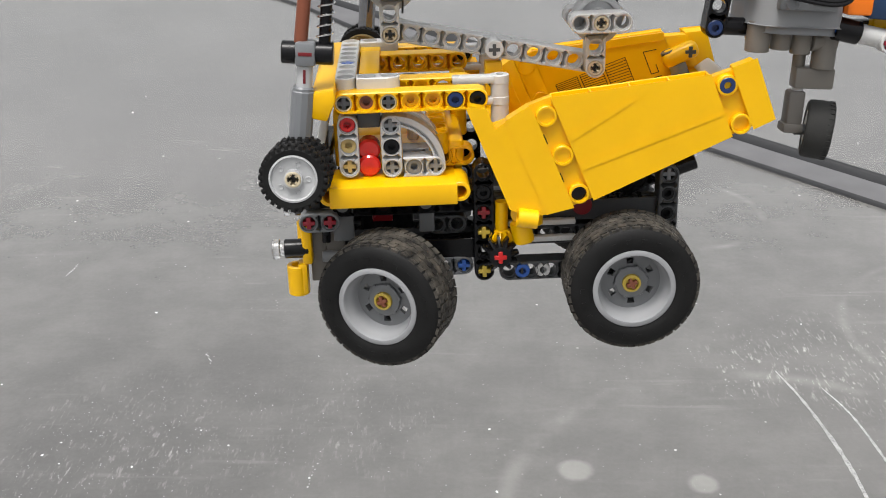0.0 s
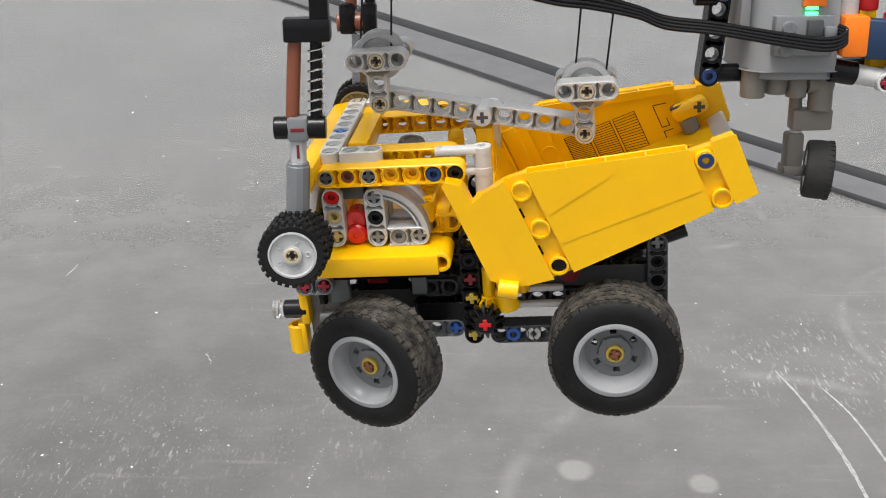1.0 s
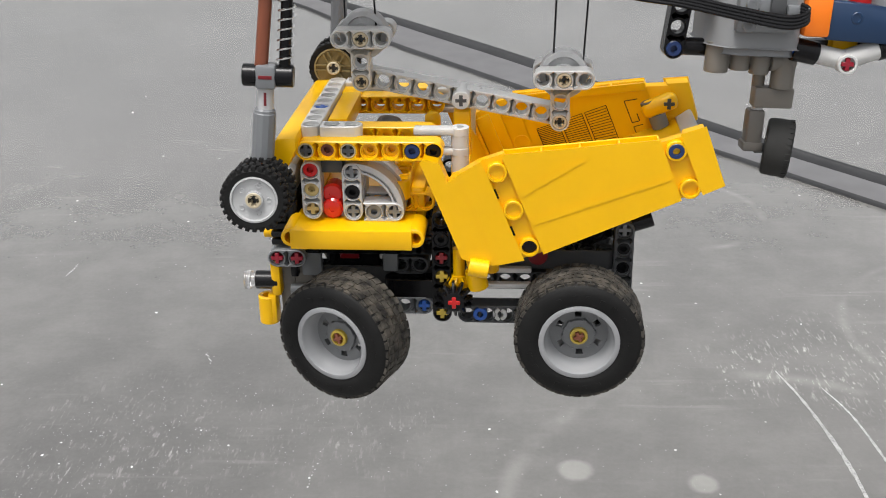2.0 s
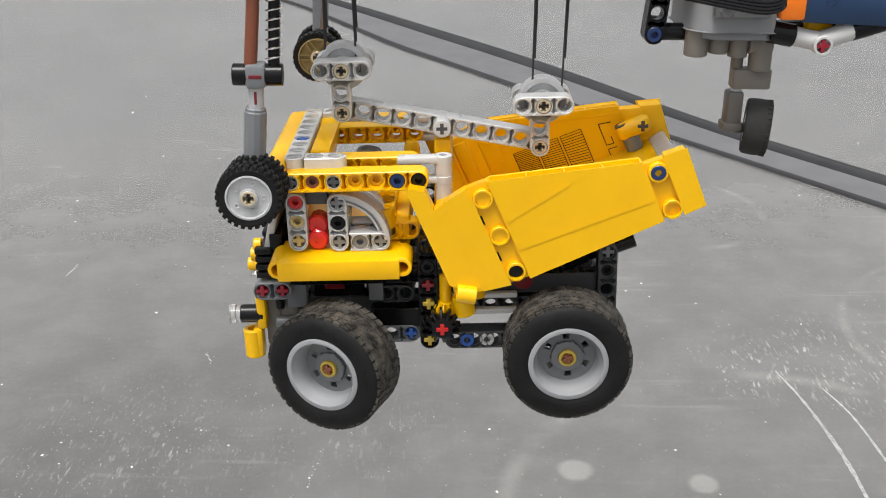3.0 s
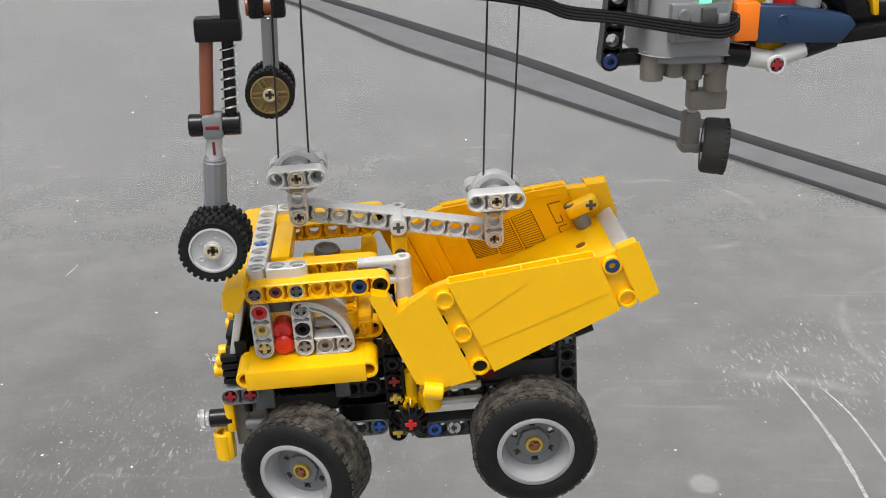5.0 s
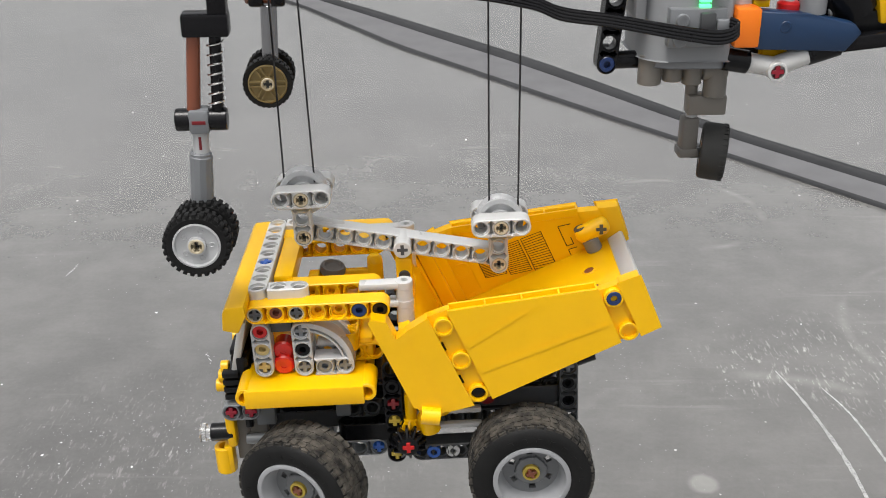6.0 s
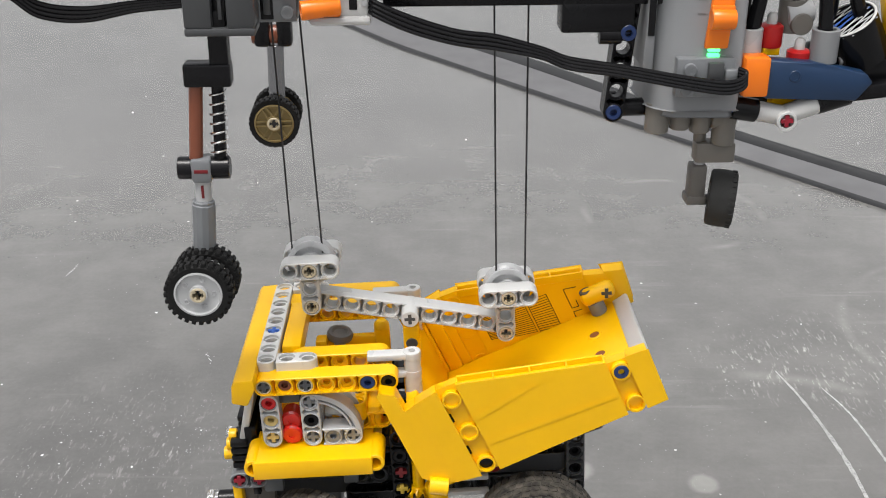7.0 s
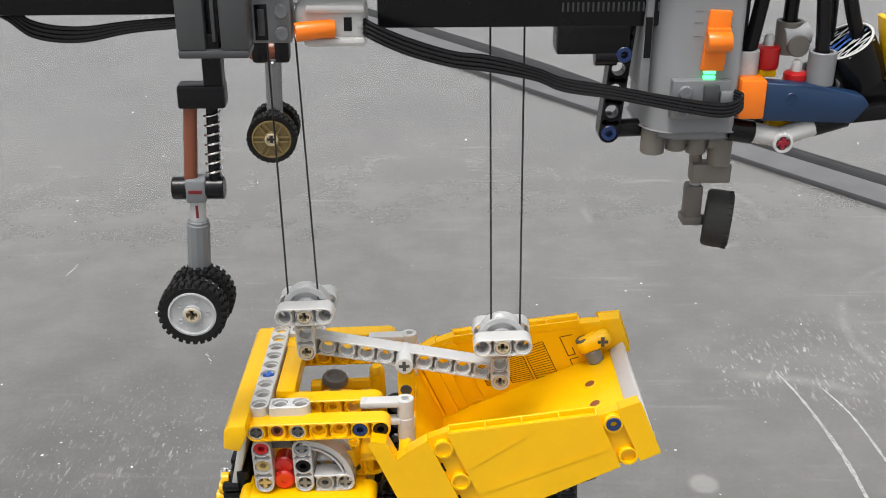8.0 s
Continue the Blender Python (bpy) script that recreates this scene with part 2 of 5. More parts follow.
# ---- ground ----
def floor_material():
    """Worn grey hall concrete: cloudy stains, fine scuffs, pale dust rings, chalky specks."""
    m = bpy.data.materials.new("worn_concrete")
    m.use_nodes = True
    n, l = m.node_tree.nodes, m.node_tree.links
    b = n["Principled BSDF"]
    pos = n.new("ShaderNodeNewGeometry").outputs["Position"]

    def noise_of(scale, detail, stretch=None, rough=0.55, turn=0.0):
        v = pos
        if stretch:
            mp = n.new("ShaderNodeMapping")
            mp.inputs["Scale"].default_value = stretch
            mp.inputs["Rotation"].default_value = (0, 0, radians(turn))
            l.new(pos, mp.inputs["Vector"])
            v = mp.outputs[0]
        t = n.new("ShaderNodeTexNoise")
        t.inputs["Scale"].default_value, t.inputs["Detail"].default_value, t.inputs["Roughness"].default_value = scale, detail, rough
        l.new(v, t.inputs["Vector"])
        return t.outputs["Fac"]

    def ramp(v, a, c, lo=0.0, hi=1.0):
        r = n.new("ShaderNodeMapRange")
        r.interpolation_type = "SMOOTHSTEP"
        for key, val in (("From Min", a), ("From Max", c), ("To Min", lo), ("To Max", hi)):
            r.inputs[key].default_value = val
        l.new(v, r.inputs["Value"])
        return r.outputs[0]

    def op(kind, a, c):
        o = n.new("ShaderNodeMath")
        o.operation = kind
        for i, v in enumerate((a, c)):
            if isinstance(v, (int, float)):
                o.inputs[i].default_value = v
            else:
                l.new(v, o.inputs[i])
        return o.outputs[0]

    def away(x, y):
        d = n.new("ShaderNodeVectorMath")
        d.operation = "DISTANCE"
        l.new(pos, d.inputs[0])
        d.inputs[1].default_value = (x, y, 0)
        return d.outputs["Value"]

    def ring(x, y, r, w, amount):
        d = op("ABSOLUTE", op("SUBTRACT", away(x, y), r), 0)
        return op("MULTIPLY", ramp(d, 0.0, w, 1.0, 0.0), amount)

    cloud = ramp(noise_of(1.1, 5), 0.3, 0.72, -0.014, 0.014)
    mid = ramp(noise_of(6.0, 6, rough=0.65), 0.35, 0.68, -0.014, 0.014)
    grain = ramp(noise_of(95.0, 6, rough=0.7), 0.3, 0.7, -0.006, 0.006)
    streak = ramp(noise_of(5.0, 6, (1.0, 7.0, 1.0), 0.6, 12), 0.56, 0.8, 0.0, 0.016)
    scuff = ramp(noise_of(9.0, 8, (9.0, 1.2, 1.0), 0.75, 28), 0.6, 0.78, 0.0, 0.09)
    patch = ramp(noise_of(2.0, 3), 0.45, 0.62)
    # feathery scuffs gathered in a few worn places, and long faint drag marks
    feather = op("MULTIPLY", ramp(noise_of(26.0, 8, (5.0, 1.0, 1.0), 0.62, -20), 0.52, 0.66), ramp(noise_of(17.0, 5, rough=0.7), 0.46, 0.58))
    feather2 = op("MULTIPLY", ramp(noise_of(24.0, 8, (5.0, 1.0, 1.0), 0.62, 38), 0.56, 0.68), ramp(noise_of(11.0, 5, rough=0.75), 0.51, 0.62))
    near_right = op("MAXIMUM", ramp(away(0.86, 2.08), 0.05, 0.3, 1.0, 0.0), op("MULTIPLY", ramp(away(0.66, 2.06), 0.02, 0.16, 1.0, 0.0), 0.9))
    near_left = op("MAXIMUM", ramp(away(-0.6, 1.78), 0.08, 0.36, 1.0, 0.0), op("MULTIPLY", ramp(away(-0.2, 1.85), 0.05, 0.3, 1.0, 0.0), 0.6))
    worn = op("ADD", op("MULTIPLY", op("MULTIPLY", feather, near_right), 0.3), op("MULTIPLY", op("MULTIPLY", op("MAXIMUM", op("MULTIPLY", feather, 0.45), feather2), near_left), 0.22))
    drag = op("MULTIPLY", ramp(noise_of(3.0, 7, (0.8, 9.0, 1.0), 0.62, 4), 0.56, 0.7), ramp(noise_of(2.2, 3), 0.46, 0.6, 0.0, 0.035))
    total = op("ADD", op("ADD", cloud, mid), op("ADD", worn, drag))
    for v in (grain, streak, op("MULTIPLY", scuff, patch)):
        total = op("ADD", total, v)
    spots = op("MULTIPLY", ramp(op("ADD", away(0.247, 1.703), op("MULTIPLY", noise_of(30, 3), 0.012)), 0.03, 0.045, 1.0, 0.0), 0.09)
    spots2 = op("MULTIPLY", ramp(op("ADD", away(0.479, 1.66), op("MULTIPLY", noise_of(30, 3), 0.012)), 0.026, 0.04, 1.0, 0.0), 0.09)
    broken = ramp(noise_of(3.5, 5), 0.42, 0.6)
    rings = op("MULTIPLY", op("ADD", op("ADD", ring(0.66, 2.93, 0.25, 0.02, 0.05), ring(0.62, 1.52, 0.52, 0.03, 0.055)), ring(1.35, 2.2, 0.42, 0.02, 0.05)), broken)
    vor = n.new("ShaderNodeTexVoronoi")
    vor.inputs["Scale"].default_value = 11.0
    l.new(pos, vor.inputs["Vector"])
    fleck = op("MULTIPLY", ramp(vor.outputs["Distance"], 0.022, 0.05, 1.0, 0.0), ramp(noise_of(2.3, 2), 0.42, 0.55, 0.0, 0.5))
    vor2 = n.new("ShaderNodeTexVoronoi")
    vor2.inputs["Scale"].default_value = 34.0
    l.new(pos, vor2.inputs["Vector"])
    fleck2 = op("MULTIPLY", ramp(vor2.outputs["Distance"], 0.03, 0.09, 1.0, 0.0), ramp(noise_of(7, 3), 0.48, 0.62, 0.0, 0.16))
    for v in (spots, spots2, rings, fleck, fleck2):
        total = op("ADD", total, v)
    # broad, noisy-edged darkening towards the near left
    left_darkening = ramp(op("ADD", away(-1.0, 1.3), op("MULTIPLY", noise_of(1.6, 4), 0.5)), 0.5, 2.0, -0.045, 0.0)
    total = op("ADD", total, left_darkening)
    val = op("MAXIMUM", op("ADD", total, 0.142), 0.045)
    col = n.new("ShaderNodeCombineColor")
    l.new(val, col.inputs[0])
    l.new(op("MULTIPLY", val, 0.975), col.inputs[1])
    l.new(op("MULTIPLY", val, 0.925), col.inputs[2])
    b.inputs["Specular IOR Level"].default_value = 1.0
    b.inputs["Coat Weight"].default_value = 0.9
    b.inputs["Coat Roughness"].default_value = 0.27
    l.new(col.outputs[0], b.inputs["Base Color"])
    l.new(ramp(noise_of(2.5, 5), 0.3, 0.7, 0.2, 0.27), b.inputs["Roughness"])
    bump = n.new("ShaderNodeBump")
    bump.inputs["Strength"].default_value = 0.015
    bump.inputs["Distance"].default_value = 0.002
    l.new(noise_of(25.0, 3), bump.inputs["Height"])
    l.new(bump.outputs[0], b.inputs["Normal"])
    return m


FLOOR = floor_material()
CHALK = material("pale_scrape", (0.34, 0.34, 0.335), 0.45, spec=0.8, grain=0.4, scale=60, bump=0.2)


def broken(m, scale, lo, hi):
    """Lets a worn mark break up into specks."""
    n, l = m.node_tree.nodes, m.node_tree.links
    t = n.new("ShaderNodeTexNoise")
    t.inputs["Scale"].default_value, t.inputs["Detail"].default_value, t.inputs["Roughness"].default_value = scale, 6, 0.75
    l.new(n.new("ShaderNodeNewGeometry").outputs["Position"], t.inputs["Vector"])
    r = n.new("ShaderNodeMapRange")
    r.inputs["From Min"].default_value, r.inputs["From Max"].default_value = lo, hi
    l.new(t.outputs["Fac"], r.inputs["Value"])
    l.new(r.outputs[0], n["Principled BSDF"].inputs["Alpha"])


broken(CHALK, 240, 0.3, 0.5)
KERB = material("grey_rubber_profile", (0.135, 0.135, 0.14), 0.75, spec=0.12, grain=0.12, scale=8, bump=0.2, bump_scale=200)
KERB_DARK = material("dark_rubber_ridge", (0.036, 0.037, 0.039), 0.6, spec=0.2, grain=0.15, scale=8, bump=0.2, bump_scale=200)


def ground():
    bm = mesh()
    s = 400 / U
    vs = [bm.verts.new(p) for p in ((-s, -s, 0), (s, -s, 0), (s, s, 0), (-s, s, 0))]
    bm.faces.new(vs)
    tagged(part("floor", bm, FLOOR), "worn grey concrete floor with scuffs, pale rings and dust", "floor", kind="structure")


def floor_strip():
    """A low cable strip that crosses the floor: a flat band between two dark raised ridges."""
    a, b = Vector((-9.2, 16.146, 0)), Vector((9.2, -6.394, 0))
    d = (b - a).normalized()
    side = Vector((d.y, -d.x, 0))          # towards the viewer
    strip = thing("floor_strip", "low grey rubber cable strip with dark ridges on the floor", "cable strip")

    def bow(s):
        # the strip lies a little bent: its far side runs out towards one end
        f = min(max((s - 14.7) / 1.6, 0.0), 1.0)
        return 0.025 - 0.095 * f * f * (3 - 2 * f)

    def near_bow(s):
        return 0.1 * min(max((14.5 - s) / 0.9, 0.0), 1.0) - 0.012 * math.exp(-((s - 15.6) / 0.7) ** 2)

    def run(name, profile, mat, label):
        bm = mesh()
        n = 220
        rings = []
        for k in range(n + 1):
            p = a.lerp(b, k / n)
            wob = 0.004 * math.sin(k * 0.55) + bow((b - a).length * k / n)
            rings.append([bm.verts.new((p - side * (o + wob * (1 + o / 0.222)) + near_bow((b - a).length * k / n) * side * o / 0.222 + Vector((0, 0, z))) / U) for o, z in profile])
        for r, q in zip(rings, rings[1:]):
            for i in range(len(profile) - 1):
                bm.faces.new((r[i], r[i + 1], q[i + 1], q[i]))
        bm.faces.new(rings[0])
        bm.faces.new(rings[-1])
        part(name, bm, mat, strip, label)

    def hump(o, w, h):
        return [(o - w / 2 + w * i / 8, 0.0 + h * math.sin(math.pi * i / 8) ** 0.6) for i in range(9)]

    run("band", [(-0.222, 0.0), (-0.215, 0.008), (0.005, 0.014), (0.01, 0.0)], KERB, "flat grey band")
    run("far_ridge", hump(0.0, 0.075, 0.036), KERB_DARK, "dark rounded ridge")
    run("near_ridge", hump(-0.215, 0.03, 0.013), KERB_DARK, "thin dark ridge")


def scrape(points, w, label):
    """A thin chalky scrape drawn on the floor."""
    bm = mesh()
    pts = spline([(x, y, 0.0006) for x, y in points], 10)
    rnd = random.Random(len(points) + int(w * 1e5))
    prev = None
    for i, p in enumerate(pts):
        d = (pts[min(i + 1, len(pts) - 1)] - pts[max(i - 1, 0)]).normalized()
        s = Vector((-d.y, d.x, 0)) * w * (0.35 + 0.65 * math.sin(math.pi * (i + 0.6) / (len(pts) + 0.2))) * rnd.uniform(0.65, 1.2)
        row = [bm.verts.new((p - s) / U), bm.verts.new((p + s) / U)]
        if prev:
            bm.faces.new((prev[0], prev[1], row[1], row[0]))
        prev = row
    tagged(part("floor_scrape", bm, CHALK), label, "scrape mark", "scrapes on the floor", "structure")


ground()
floor_strip()
scrape([(0.718, 2.054), (0.74, 1.954), (0.757, 1.822), (0.764, 1.712), (0.763, 1.6), (0.755, 1.5)], 0.0045, "long pale chalky scrape on the concrete floor")
scrape([(0.797, 1.986), (0.824, 1.891), (0.838, 1.747), (0.84, 1.6)], 0.003, "thin pale scrape on the concrete floor")


def litter():
    """Chips and grit all over the floor, denser towards the front."""
    rnd = random.Random(7)
    chips, marks, faint = mesh(), mesh(), mesh()

    def chip(bm, x, y, s):
        n = rnd.randint(4, 6)
        a0 = rnd.random() * 6
        bm.faces.new([bm.verts.new(((x + s * rnd.uniform(0.5, 1.2) * math.cos(a0 + math.tau * i / n)) / U, (y + s * rnd.uniform(0.5, 1.3) * math.sin(a0 + math.tau * i / n)) / U, 0.002 / U)) for i in range(n)])

    # the larger chips, and short scratches drawn towards the front
    for x, y, size in CHIPS:
        chip(chips, x, y, size)
    for x, y, run, lean in SCRATCHES:
        for k in range(9):
            chip(marks, x + lean * k * run / 9 + rnd.gauss(0, 0.002), y - k * run / 9, rnd.choice((0.0012, 0.0018, 0.0026)))
    for _ in range(60):
        y = 1.45 + 4.4 * rnd.random() ** 2.2
        x = rnd.uniform(-0.5, 0.5) * y
        chip(chips, x, y, rnd.choice((0.0007, 0.0009, 0.0012, 0.0022)) * (0.6 + 0.3 * y))
    for cx, cy, sx, sy, n in ((0.62, 2.05, 0.2, 0.1, 160), (0.85, 2.2, 0.12, 0.12, 200), (-0.62, 1.72, 0.14, 0.16, 420), (-0.3, 1.85, 0.2, 0.12, 220), (0.3, 1.75, 0.4, 0.12, 160), (-0.7, 2.6, 0.3, 0.2, 80)):
        for _ in range(n):
            x, y = rnd.gauss(cx, sx), rnd.gauss(cy, sy)
            chip(marks if rnd.random() < 0.3 else faint, x, y, rnd.choice((0.0004, 0.0006, 0.0009, 0.0014)))
    for name, bm, mat, label in (("floor_grit", chips, GRIT, "white grit and chips scattered on the floor"), ("floor_chips", marks, SCUFF, "small pale chips worn into the concrete floor"), ("floor_scuffs", faint, FAINT, "faint grey scuffs worn into the concrete floor")):
        tagged(part(name, bm, mat), label, "floor marks", kind="stuff")


GRIT = material("white_grit", (0.58, 0.58, 0.56), 0.8, grain=0.3)
SCUFF = material("pale_scuff", (0.42, 0.42, 0.41), 0.3, spec=1.0, grain=0.4, scale=90)
FAINT = material("faint_scuff", (0.27, 0.27, 0.265), 0.3, spec=1.0, grain=0.3, scale=90)
CHIPS = ((-1.125, 3.849, 0.0048), (-0.68, 2.319, 0.0042), (-0.414, 1.779, 0.0036), (0.092, 1.834, 0.0034), (0.098, 1.635, 0.0036), (0.446, 1.764, 0.003),
         (0.833, 2.263, 0.0034), (0.078, 3.554, 0.0045), (-0.567, 3.155, 0.004), (-0.764, 1.747, 0.003), (-0.723, 1.72, 0.0028), (-0.584, 1.71, 0.0032))
SCRATCHES = ((-0.945, 2.58, 0.07, -0.12), (-0.522, 2.13, 0.05, 0.3), (-0.24, 1.72, 0.08, -0.08))
litter()


# ---- the truck ----
TRUCK = thing("toy_dump_truck", "yellow toy brick dump truck with raised bed, hanging from cords", "toy truck")
BED_TILT = 22.5


def beam(name, start, along, axis, n, mat, label="", parent=None, **k):
    bm = mesh()
    liftarm(bm, start, along, axis, n, **k)
    return part(name, bm, mat, parent or TRUCK, label)


def slab(name, lo, hi, mat, label="", parent=None, bevel=0.08, m=None):
    bm = mesh()
    box(bm, lo, hi, bevel, m)
    return part(name, bm, mat, parent or TRUCK, label)


def bar(name, a, b, r, mat, label="", parent=None, hollow=0.0, seg=20):
    bm = mesh()
    if hollow:
        tube(bm, a, b, r, hollow, seg)
    else:
        rod(bm, a, b, r, seg)
    return part(name, bm, mat, parent or TRUCK, label)


X, Y, Z = (1, 0, 0), (0, 1, 0), (0, 0, 1)
NEAR = (0, -1, 0)


def truck_cab():
    # side rails of the roof
    near = beam("roof_rail", (-5.94, -4.12, 0.04), X, Y, 7, YELLOW, "yellow holed side beam")
    # the black pin stands for the shade inside an open hole
    for k, mat in ((5, NAVYPIN), (6, BLACK)):
        pin(near, (-5.94 + k, -4.58, 0.04), NEAR, mat)
    for k in (0, 2):
        bm = mesh()
        tube(bm, (-5.94 + k, -4.57, 0.04), (-5.94 + k, -3.8, 0.04), 0.38, 0.3, 20)
        part("pin_ring", bm, CREAM, near, "pale ring round a dark axle")
        pin(near, (-5.94 + k, -4.56, 0.04), NEAR, DGREY, cross=True)
    pin(near, (-4.94, -4.42, 0.04), NEAR, BROWN)
    # yellow fillers stand for the lit yellow seen through open holes
    for k in (3, 4):
        pin(near, (-5.94 + k, -4.27, 0.04), NEAR, YELLOW)
    far = beam("roof_rail", (-6, 4.95, 0.15), X, Y, 7, YELLOW, "yellow holed side beam")
    pin(far, (0, 4.48, 0.15), NEAR, BLACK)
    inner = beam("roof_rail", (-4.4, -2.2, 0.15), X, Y, 5, YELLOW, "yellow inner beam")
    beam("roof_rail", (-4.4, 3.2, 0.15), X, Y, 5, YELLOW, "yellow inner beam")
    # again fillers coloured like the lit yellow behind the holes
    pin(inner, (-3.4, -2.5, 0.15), NEAR, YELLOW)
    pin(inner, (-2.4, -2.5, 0.15), NEAR, YELLOW)
    # flat yellow visor along the front of the roof
    bm = mesh()
    prism(bm, [(-7.45, -0.4), (-7.35, 0.55), (-7.15, 0.8), (-6.3, 0.85), (-6.25, 0.3), (-6.7, -0.6)], -5.2, 5.3, bevel=0.1)
    part("visor", bm, YELLOW, TRUCK, "smooth yellow front visor")
    # light grey beam behind it, holes upward, with short arms to the back
    g = beam("cross_beam", (-5.85, -3.4, 0.6), Y, Z, 9, PALE, "light grey beam with upward holes", thick=0.8)
    for y in (-3.4, 4.6):
        beam("cross_arm", (-4.85, y, 0.6), X, Z, 2, PALE, parent=g, thick=0.8, ends=(0, 1))
    pin(g, (-5.85, -0.4, 0.98), Z, BLUE, "blue axle pin", cross=True)
    slab("roof_bar", (-5.3, -1.9, -0.1), (-4.35, 3.0, 0.8), YELLOW, "yellow roof cross bar")
    slab("roof_edge", (-6.35, 3.0, 0.3), (-4.3, 5.0, 0.75), YELLOW)
    # pale connectors to the posts behind the cab
    for y in (-2.9, 4.2):
        c = slab("connector", (-1.0, y - 0.35, 0.38), (1.1, y + 0.35, 0.72), PALE, "pale grey link")
        for z in (0.55, -0.45):
            bar("collar", (1.2, y, z - 0.2), (1.2, y, z + 0.2), 0.44, PALE, parent=c, hollow=0.2)
        bar("post", (1.2, y, -2.8), (1.2, y, 0.5), 0.42, PALE, "pale grey round post")
        slab("strap", (-0.2, y - 0.3, -0.62), (1.1, y + 0.3, -0.3), PALE, parent=c)
    # upright grey beam with red pin, arched grey side panel, red rollers
    up = beam("window_post", (-5.85, -3.85, -3.05), Z, Y, 3, GREY, "light grey upright beam")
    pin(up, (-5.85, -4.32, -1.0), NEAR, RED, "red pin", length=0.6)
    pin(up, (-5.85, -4.25, -2.0), NEAR, TAN)
    pin(up, (-5.85, -4.25, -3.0), NEAR, TAN, cross=True)
    slab("window_head", (-5.42, -3.9, -1.3), (-4.35, -3.0, -0.48), DGREY, "dark grey hole block")
    for y in (-3.75, -2.35):
        arch = mesh()
        liftarm(arch, (-3.9, y, -3.15), Z, Y, 3)
        liftarm(arch, (-2.9, y, -3.15), X, Y, 2, ends=(0, 1))
        n = 14
        for ro, ri, w in ((2.46, 2.2, 0.46), (2.2, 2.06, 0.22), (2.06, 1.96, 0.4)):
            prev = None
            for k in range(n + 1):
                a = math.pi / 2 * (0.02 + 0.96 * k / n)
                ring = [arch.verts.new((-3.9 + r * math.cos(a), y + s, -3.15 + r * math.sin(a))) for r, s in ((ro, -w), (ro, w), (ri, w), (ri, -w))]
                if prev:
                    for i in range(4):
                        arch.faces.new((prev[i], prev[(i + 1) % 4], ring[(i + 1) % 4], ring[i]))
                prev = ring
        p = part("side_panel", arch, GREY, TRUCK, "light grey arched corner panel")
        if y > -3:
            continue
        pin(p, (-3.9, y - 0.45, -2.15), NEAR, BLACK)
        for q in ((-3.9, -1.15), (-3.9, -3.15), (-1.9, -3.15)):
            pin(p, (q[0], y - 0.4, q[1]), NEAR, MGREY, cross=True)
        pin(p, (-2.9, y - 0.42, -3.15), NEAR, MGREY)
    for z in (-2.42, -3.1):
        bm = mesh()
        lathe(bm, (-4.95, -3.3 + (z + 2.42) * 0.35, z), NEAR, [(0, -0.5), (0.4, -0.5), (0.52, -0.4), (0.52, 0.35), (0.42, 0.45), (0.16, 0.45), (0.16, 0.38), (0, 0.38)], 18)
        part("roller", bm, TRED, TRUCK, "see-through red round brick")
    # cab floor and fenders
    for y0, y1 in ((-5.5, -2.6), (3.0, 5.9)):
        s = -1 if y0 < 0 else 1
        bm = mesh()
        box(bm, (-6.8, y0, -4.6), (-0.98, y1, -3.62), 0.05)
        f = part("fender", bm, YELLOW, TRUCK, "smooth yellow fender panel")
        e = y0 if s < 0 else y1
        for x in (-6.8, -0.85):
            bar("fender_end", (x, e - s * 0.15, -4.05), (x, e - s * 2.2, -4.05), 0.47, YELLOW, parent=f, hollow=0.3)
    slab("cab_floor", (-6.3, -2.6, -4.2), (-0.6, 3.0, -3.6), YELLOW, "yellow cab floor")
    slab("cab_back", (-1.3, -3.0, -3.5), (-0.5, 3.2, -2.3), YELLOW, "yellow seat block", bevel=0.25)
    beam("cab_rail", (-1.7, -3.0, -2.35), Y, Z, 7, YELLOW)
    beam("cab_rail", (-1.5, -2.6, -3.05), X, Y, 2, YELLOW)
    slab("cab_front", (-6.6, -2.4, -3.6), (-6.1, 2.8, -0.9), YELLOW, "yellow windscreen frame", bevel=0.12)
    # steering wheel on its stalk, posts inside
    bm = mesh()
    lathe(bm, (-2.75, 1.5, -0.75), (0.15, -0.1, 1), [(0.5, 0), (0.68, 0.1), (0.7, 0.3), (0.62, 0.48), (0.45, 0.5), (0.36, 0.38), (0, 0.36)], 22)
    part("steering_wheel", bm, TAUPE_DARK, TRUCK, "dark brown-grey round steering wheel")
    bar("steering_stalk", (-2.85, 1.6, -3.5), (-2.75, 1.5, -0.75), 0.3, GREY)
    slab("dash", (-4.0, 1.0, -2.3), (-3.4, 1.8, -0.6), YELLOW, "yellow bracket", bevel=0.12)
    slab("dash", (-4.0, 1.7, -1.3), (-0.6, 2.1, -0.75), YELLOW, bevel=0.1)
    bar("headrest_post", (-0.5, 1.9, -3.4), (-0.5, 1.9, -0.35), 0.42, YELLOW, "yellow round post")
    bm = mesh()
    lathe(bm, (-0.5, 1.9, -0.35), Z, [(0.42, 0), (0.4, 0.2), (0.25, 0.36), (0, 0.4)], 16)
    part("post_cap", bm, YELLOW, TRUCK)


